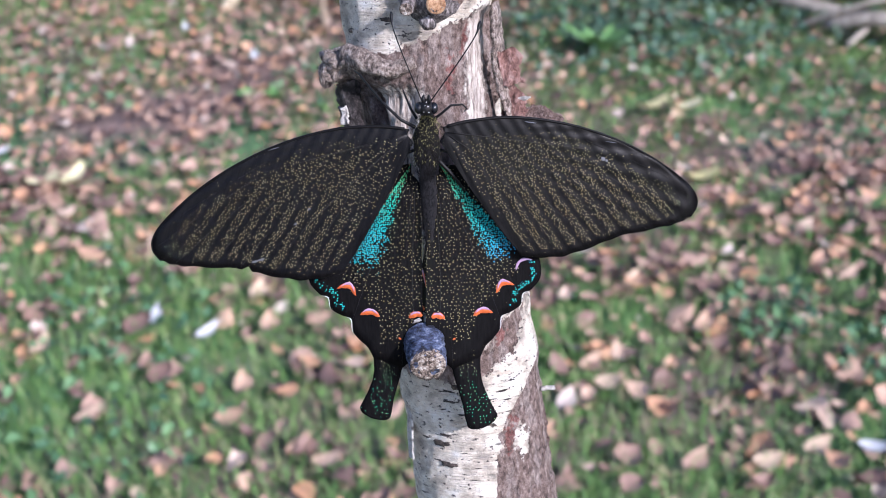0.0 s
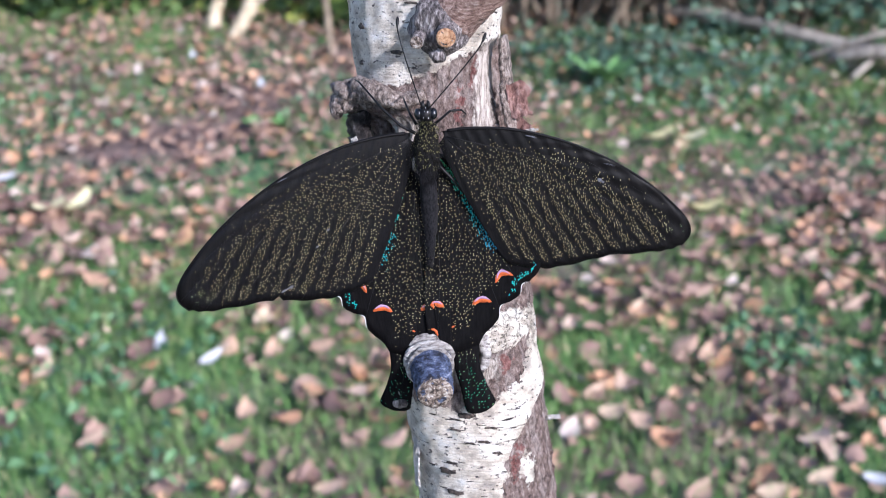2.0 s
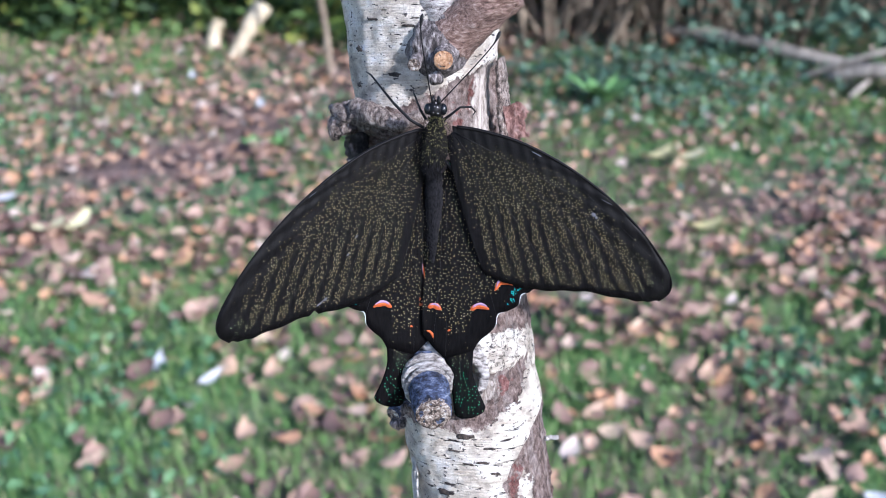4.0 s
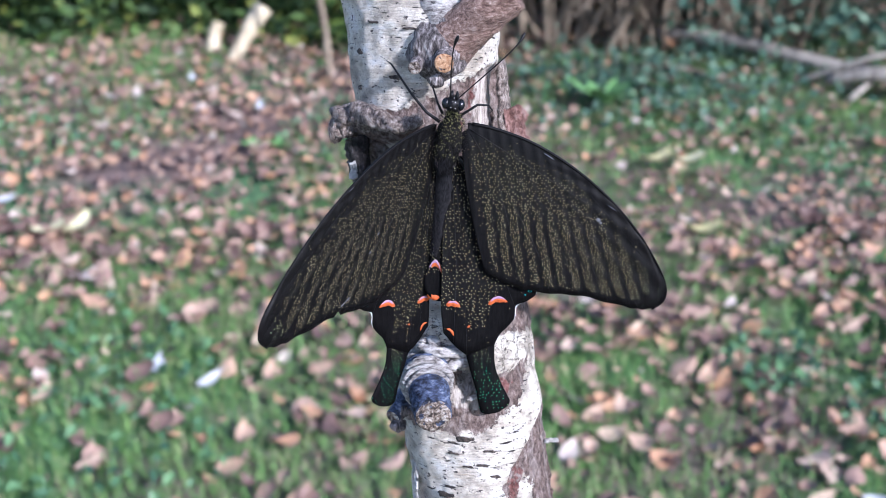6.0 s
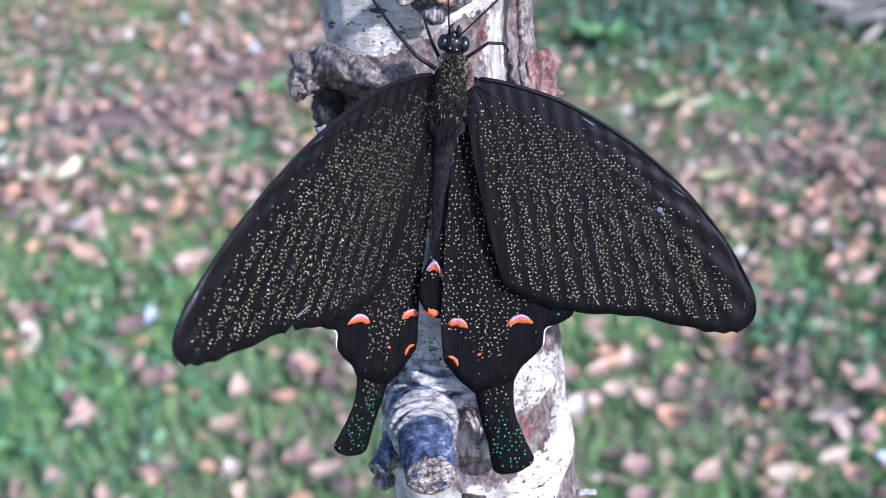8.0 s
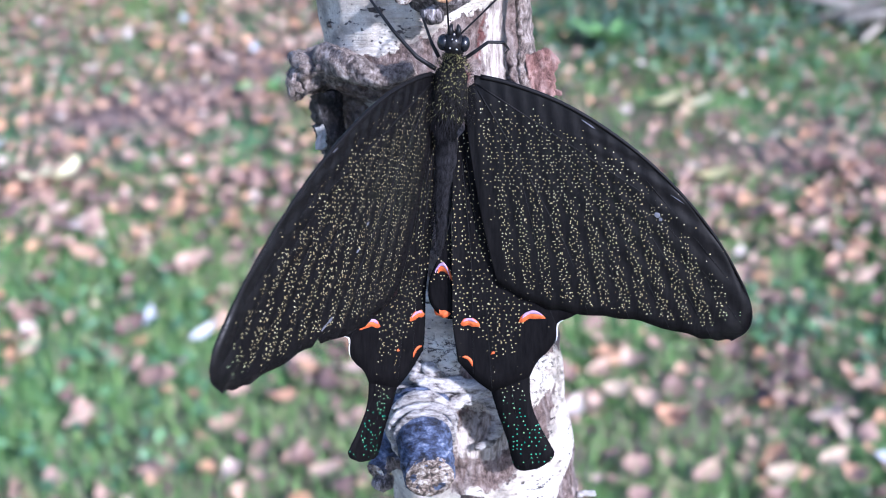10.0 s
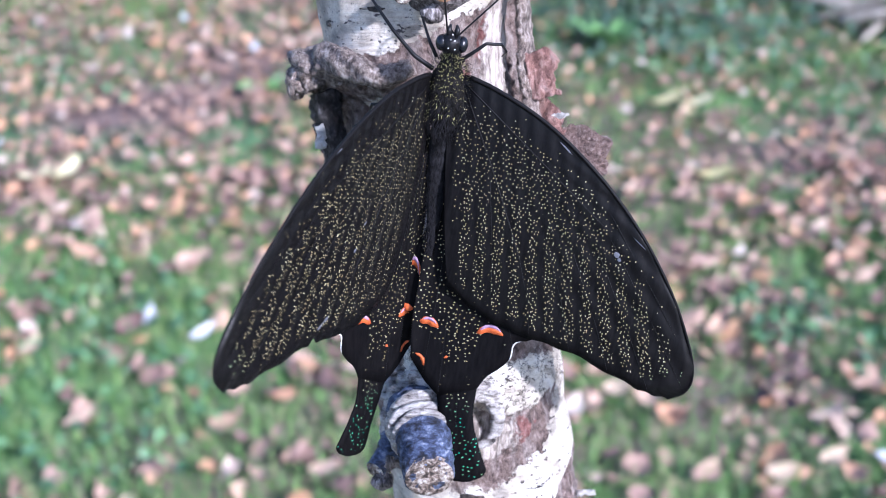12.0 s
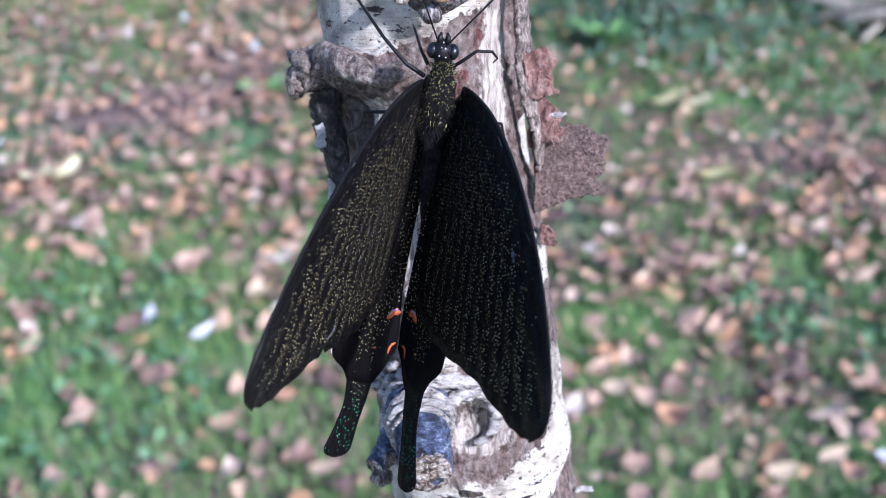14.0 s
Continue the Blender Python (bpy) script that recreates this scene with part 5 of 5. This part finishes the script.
def build_body():
    thorax = fly_part("thorax", blob((0, 0.6, -2.2), (2.6, 2.6, 5.6), 24, 28, 0.18, 0.8), M_THORAX, "furry black thorax with gold dust")

    def on_thorax(rng):
        t, w = rng.uniform(0.15, 2.9), rng.uniform(math.pi, 2 * math.pi)
        n = (math.sin(t) * math.cos(w), math.sin(t) * math.sin(w), math.cos(t))
        return (3.3 * n[0], 0.4 + 2.9 * n[1], -2.2 + 6.0 * n[2]), n
    tagged(fly_part("thorax_fur", fuzz(2200, on_thorax, 1.3, 2), M_ABDOMEN, "fine black fur", parent=thorax), kind="stuff")

    def on_collar(rng):
        t, w = 0.25 + 1.9 * rng.random() ** 3.6, rng.uniform(math.pi * 1.05, 1.95 * math.pi)
        n = (math.sin(t) * math.cos(w), math.sin(t) * math.sin(w), math.cos(t))
        return (3.3 * n[0], 0.4 + 2.9 * n[1], -2.2 + 6.0 * n[2]), n
    tagged(fly_part("gold_fur", fuzz(620, on_collar, 0.65, 3), M_HAIR, "golden-green collar hairs", parent=thorax), kind="stuff")
    pts, radii = [], []
    for i in range(46):
        t = i / 45
        pts.append((0.3 * math.sin(2 * t), 2.4 + 2.8 * min(1.0, 2 * t), -6.5 - 19.5 * t))
        radii.append(0.70 * (2.1 + 0.5 * math.sin(math.pi * min(1, t * 1.5)) - 1.7 * t ** 3) * (1 + 0.05 * math.cos(t * 8 * 2 * math.pi)))
    abdomen = fly_part("abdomen", tube(pts, radii, 22, 0.05, 1), M_ABDOMEN, "dark furry segmented abdomen")

    def on_abdomen(rng):
        t, w = rng.random(), rng.uniform(math.pi, 2 * math.pi)
        r = 1.65 - 1.1 * t ** 3
        return (r * math.cos(w), 2.4 + 2.8 * min(1.0, 2 * t) + r * math.sin(w), -6.5 - 19.0 * t), (math.cos(w), math.sin(w), -0.6)
    tagged(fly_part("abdomen_fur", fuzz(1400, on_abdomen, 0.7, 4), M_ABDOMEN, "short black hairs", parent=abdomen), kind="stuff")
    head = fly_part("head", blob((0, 0.4, 5.2), (1.75, 1.7, 1.7), 16, 20, 0.12, 1.2), M_CHITIN, "small black head")
    for s in (-1, 1):
        fly_part("eye", blob((1.45 * s, 0.0, 5.3), (0.85, 1.0, 1.15), 18, 22), M_EYE, "glossy dark compound eye", parent=head)
        fly_part("palp", tube([(0.5 * s, -0.4, 6.2), (0.6 * s, -0.6, 7.2), (0.45 * s, -0.4, 7.9)], [0.35, 0.4, 0.15], 8, 0.2), M_CHITIN, parent=head)
    for x, z in ((-0.45, 4.6), (0.5, 4.5), (-0.2, 5.8), (0.35, 5.7), (0.0, 6.5)):
        fly_part("pale_speck", blob((x, -1.25 + 0.1 * abs(z - 5.2), z), (0.11, 0.09, 0.11), 6, 8), M_FRINGE, "white head speck", parent=head)

    def on_head(rng):
        t, w = rng.uniform(0.1, 2.4), rng.uniform(math.pi, 2 * math.pi)
        n = (math.sin(t) * math.cos(w), math.sin(t) * math.sin(w), math.cos(t))
        return (1.7 * n[0], 0.4 + 1.65 * n[1], 5.2 + 1.7 * n[2]), (n[0], n[1], n[2] + 0.8)
    tagged(fly_part("head_fur", fuzz(260, on_head, 0.7, 6), M_ABDOMEN, "black head hairs", parent=head), kind="stuff")


def build_antenna(side):
    pts = spline([(0, 0, 0), (0.15, -1.6, 5.0), (0.3, -2.4, 10.5), (0.2, -2.2, 15.5), (-0.5, -1.6, 18.2)], 30)
    radii = [0.13] * 22 + [0.14, 0.17, 0.24, 0.31, 0.36, 0.36, 0.30, 0.16]
    ob = fly_part("antenna", tube([(side * p[0], p[1], p[2]) for p in pts], radii, 8), M_CHITIN, "thin black clubbed antenna")
    return ob


def build_leg(points, radii):
    pts = np.array(points, float)
    pts[:, 1] = np.where(pts[:, 1] > 2.5, 2.5 + (pts[:, 1] - 2.5) * 2.3, pts[:, 1])
    dense = []
    for a, b in zip(pts[:-1], pts[1:]):
        dense += [a + (b - a) * t for t in np.linspace(0, 1, 7)[:-1]]
    dense.append(pts[-1])
    fly_part("leg", tube(dense, [0.72 * r for r in radii], 8, 0.12), M_CHITIN, "thin black jointed leg")


def build_legs():
    build_leg([(-2.2, 1.5, 1.5), (-5.0, 1.2, 3.0), (-8.6, 1.8, 6.4), (-13.4, 5.2, 11.6), (-14.6, 6.6, 12.2)], [0.5, 0.45, 0.36, 0.26, 0.16])
    build_leg([(1.6, 1.2, 3.2), (2.9, 0.2, 4.2), (4.8, -0.2, 5.8), (7.0, 0.8, 5.9), (7.9, 2.6, 5.0), (7.5, 4.2, 4.2)], [0.42, 0.36, 0.32, 0.22, 0.14])
    build_leg([(-1.9, 1.6, 3.2), (-3.0, 1.2, 5.0), (-4.4, 3.8, 8.0), (-4.8, 5.8, 8.6)], [0.42, 0.34, 0.24, 0.14])
    build_leg([(-2.4, 2.0, -3.0), (-5.0, 1.6, -3.9), (-10.4, 3.0, -4.6), (-11.2, 5.6, -7.2), (-13.6, 8.2, -9.2)], [0.5, 0.42, 0.34, 0.24, 0.14])
    build_leg([(2.4, 2.0, -3.0), (5.4, 1.8, -3.6), (9.6, 3.4, -4.4), (11.0, 6.2, -8.0)], [0.5, 0.42, 0.3, 0.16])
    build_leg([(2.2, 2.2, -5.0), (5.0, 2.6, -8.0), (8.5, 4.2, -13.0), (9.4, 6.4, -16.0)], [0.5, 0.42, 0.3, 0.16])


build_body()
build_legs()
antennae = {"l": build_antenna(-1), "r": build_antenna(1)}
wings = {"fl": build_forewing(-1), "fr": build_forewing(1), "hl": build_hindwing(-1, 0.87), "hr": build_hindwing(1, 0.98)}
inner_lobe = build_lobe()

BODY = [(0, -1.6, 14.8, -0.1), (0.5, -2.3, 14.9, -1.4), (0.8, -3.5, 16.0, -3.9), (0.9, -3.9, 16.3, -3.8), (1, -5.1, 16.5, 1.4), (1.1, -3.9, 19.8, -6.0), (1.2, -4.0, 21.1, -4.3), (1.5, -3.8, 20.4, -3.7), (2, -3.4, 19.8, -1.4), (2.5, -3.1, 21.2, -0.2), (3, -3.0, 22.6, -0.8), (5.5, 1.5, 27.0, 7.1), (6.5, 1.6, 26.2, 7.2), (7, 1.4, 27.2, 6.1), (7.5, 1.6, 26.8, 6.6), (8, 1.1, 27.2, 5.4), (10.5, 1.4, 27.1, 4.3), (11, 1.2, 26.6, 4.6), (12, 1.0, 27.0, 6.5), (12.3, 0.7, 26.6, 4.2), (12.5, 0.7, 26.5, 3.6), (13, 0.7, 26.5, 2.8), (13.5, 0.2, 26.2, 6.5), (14, -0.0, 25.9, 5.8)]
WINGS = {
    "fl": [(0, -3.4, -0.1, 1.1, -2.4, 19.3, -4.5), (0.5, -3.4, -0.0, 1.1, 1.8, 19.0, -3.0), (0.8, -3.3, 0.0, 1.0, 8.7, 14.8, 5.8), (0.9, -3.1, 0.1, 0.8, 8.9, 23.2, -0.6), (1, -3.1, 0.1, 0.9, 10.4, 17.2, -0.7), (1.1, -3.1, 0.1, 1.0, 10.5, 26.9, 2.5), (1.2, -3.0, 0.1, 1.0, 10.4, 23.8, 2.8), (1.5, -3.2, 0.0, 1.4, 6.0, 10.5, 5.3), (2, -3.2, 0.1, 1.5, 8.3, 9.0, 10.8), (2.5, -3.0, 0.1, 1.5, 10.3, 8.1, 13.9), (3, -1.8, 0.8, 1.6, 12.9, 3.5, 15.5), (5.5, -2.8, 0.0, 0.8, 5.6, -2.8, 53.0), (6.5, -2.8, 0.0, 0.9, 5.5, -2.8, 52.5), (7, -2.7, 0.1, 0.4, 2.1, 1.1, 52.0), (7.5, -2.7, 0.1, 0.4, 3.5, 2.6, 51.3), (8, -2.3, 0.4, 0.6, 1.9, 8.3, 55.9), (10.5, -2.4, 0.3, 0.8, 1.1, 5.3, 60.9), (11, -1.8, 0.2, 0.8, 3.4, 7.1, 62.2), (12, -2.2, 0.2, 0.7, 1.9, 5.2, 63.7), (12.3, -2.5, 0.2, 1.2, -1.6, 2.0, 71.4), (12.5, -2.4, -0.1, 0.0, 1.1, 2.4, 79.4), (13, -1.4, -0.1, -0.4, 0.9, 3.4, 80.8), (13.5, -1.7, 0.2, 0.9, 3.1, 3.1, 71.6), (14, -2.2, 0.3, 0.9, 4.3, 3.8, 71.5)],
    "fr": [(0, 3.1, 0.1, 1.4, 5.7, -25.9, 9.0), (0.5, 3.0, 0.1, 1.5, 4.0, -22.7, 2.0), (0.8, 3.3, 0.0, 0.5, -7.2, -26.9, -44.9), (0.9, 3.3, 0.1, 0.6, -10.5, -19.6, -27.9), (1, 3.4, 0.0, 0.5, -5.9, -30.7, -65.8), (1.1, 3.4, 0.0, 0.8, -4.0, -24.7, -52.6), (1.2, 3.2, 0.0, 0.6, -14.7, -26.0, -37.6), (1.5, 2.9, 0.1, 1.9, 11.0, -21.0, 1.0), (2, 3.2, 0.1, 1.7, 13.4, -18.7, 1.3), (2.5, 3.0, 0.2, 1.8, 11.2, -15.4, -4.0), (3, 3.2, 0.2, 1.9, 13.9, -9.5, -6.7), (5.5, 3.4, 0.1, 1.9, 10.3, -7.3, 3.9), (6.5, 3.2, 0.1, 1.8, 11.4, -10.0, 3.2), (7, 3.4, 0.0, 1.1, 10.5, -8.7, 1.2), (7.5, 3.3, 0.1, 1.1, 10.4, -8.4, 1.2), (8, 3.3, 0.1, 0.7, 6.9, -8.2, 2.6), (10.5, 3.1, 0.2, 1.2, 10.0, -4.5, -2.2), (11, 2.9, 0.2, 1.4, 9.7, -3.7, -3.1), (12, 2.3, 0.3, 1.1, 8.3, 5.2, -8.2), (12.3, 3.1, 3.0, 0.2, -6.0, -5.4, -57.0), (12.5, 3.0, 3.2, 0.4, -2.6, -4.5, -57.3), (13, 3.1, 3.1, 0.1, -4.2, -5.6, -56.5), (13.5, 3.5, 1.0, 0.1, -9.5, -3.9, -63.5), (14, 3.3, 1.1, 0.4, -10.2, -3.4, -64.5)],
    "hl": [(0, -3.1, 2.8, -5.7, 3.4, -0.5, 1.4), (0.5, -3.0, 2.9, -5.0, 4.3, -0.6, 0.8), (0.8, -2.8, 2.8, -4.8, 6.6, -1.5, 3.2), (0.9, -2.8, 3.1, -5.3, 5.1, -1.5, -3.3), (1, -2.3, 3.4, -4.5, 5.9, -4.0, -3.3), (1.1, -2.5, 3.2, -5.2, 5.4, -2.6, -2.8), (1.2, -2.9, 3.2, -5.4, 5.3, 0.2, -1.4), (1.5, -2.8, 2.8, -4.3, 6.6, -3.5, 2.5), (2, -3.1, 2.7, -3.9, 7.7, -4.3, 3.0), (2.5, -3.1, 2.9, -4.3, 7.9, -5.5, 3.0), (3, -3.0, 3.0, -3.5, 9.1, -4.0, 3.5), (5.5, -2.3, 1.3, -4.9, 6.8, -8.9, 39.6), (6.5, -2.3, 1.3, -4.8, 7.1, -8.5, 40.0), (7, -2.3, 1.3, -5.2, 6.5, -7.0, 43.5), (7.5, -2.3, 1.3, -5.1, 9.3, -6.5, 41.3), (8, -2.1, 1.3, -5.0, 8.5, -5.2, 37.7), (10.5, -1.7, 1.4, -4.9, 7.9, -6.1, 44.1), (11, -1.8, 1.4, -4.4, 8.6, -5.4, 42.6), (12, -1.8, 1.3, -4.7, 8.1, -7.6, 47.5), (12.3, -1.8, 1.3, -4.2, 5.4, -8.6, 62.5), (12.5, -1.5, 1.3, -4.7, 4.9, -11.8, 72.0), (13, -2.4, 1.3, -4.9, 3.5, -14.8, 76.0), (13.5, -1.5, 1.4, -4.7, 9.4, -5.8, 51.1), (14, -1.6, 1.3, -4.4, 9.5, -6.3, 50.5)],
    "hr": [(0, 2.3, 4.2, -5.9, 0.8, 0.2, 8.0), (0.5, 2.9, 2.9, -5.9, 2.9, 1.7, 2.1), (0.8, 2.5, 1.3, -4.9, 1.5, 5.4, -24.9), (0.9, 2.6, 1.2, -5.3, -3.1, 7.4, -26.0), (1, 2.3, 0.9, -2.4, 6.0, 17.6, -70.0), (1.1, 2.3, 1.3, -5.1, 0.5, 7.4, -29.1), (1.2, 2.3, 1.3, -4.8, -2.0, 6.9, -27.7), (1.5, 2.4, 3.5, -4.2, 5.2, -0.8, 2.5), (2, 2.1, 3.3, -3.2, 6.8, 0.9, 2.9), (2.5, 2.8, 2.4, -4.6, 7.7, 3.0, -2.5), (3, 2.8, 2.7, -4.5, 8.9, 5.4, -3.8), (5.5, 2.0, 2.7, -4.9, 6.9, -5.4, 4.5), (6.5, 1.9, 3.0, -4.6, 6.6, -7.8, 4.7), (7, 2.5, 2.8, -5.3, 5.8, -6.0, 5.0), (7.5, 2.3, 2.8, -5.1, 6.0, -6.1, 4.7), (8, 2.7, 2.2, -4.9, 4.8, -3.9, -0.6), (10.5, 2.3, 2.4, -4.9, 5.9, -6.7, -0.9), (11, 2.4, 2.4, -4.4, 6.4, -5.4, -3.5), (12, 2.8, 2.9, -5.1, 4.6, 3.2, -10.9), (12.3, 2.1, 1.4, -4.6, 3.7, 6.1, -37.8), (12.5, 1.9, 1.4, -4.8, 5.0, 6.7, -40.8), (13, 1.9, 1.6, -4.7, 6.1, 5.4, -44.3), (13.5, 2.2, 1.2, -3.2, -2.4, 4.5, -65.6), (14, 2.3, 1.2, -2.9, -3.6, 5.1, -66.0)],
}
ANTENNAE = [(0.0, 0.0, -20, 34), (0.8, 0.0, -19, 36), (1.5, 0.0, -16, 40), (3.0, 0.0, -14, 40), (5.5, 46.0, -3, 40), (8.0, 40.0, -5, 40), (12.0, 36.0, -9, 40), (13.5, 20.0, -23, 38), (14.0, 20.0, -23, 38)]


def motions():
    walk(butterfly, [(t, LEAN @ pose(x * MM, -12 * MM, z * MM, 0, turn, 0)) for t, x, z, turn in BODY])
    for key, rows in WINGS.items():
        walk(wings[key], [(t, pose(x * MM, y * MM, z * MM, rx, ry, rz)) for t, x, y, z, rx, ry, rz in rows])
    folds = [(0.0, -72), (3.0, -72), (5.5, -6), (12.0, -14), (12.5, -70), (14.0, -75)]
    walk(inner_lobe, [(t, pose(x * MM, y * MM, z * MM, rx, ry, rz) @ pose(-2.6 * MM, 0.45 * MM, 0, 0, 0, float(np.interp(t, *zip(*folds))))) for t, x, y, z, rx, ry, rz in WINGS["hr"]])
    for key, s in (("l", -1), ("r", 1)):
        walk(antennae[key], [(t, pose(0.7 * s * MM, -0.3 * MM, 6.4 * MM, tip if s < 0 else 0, turn[0 if s < 0 else 1], 0)) for t, tip, *turn in ANTENNAE])


motions()
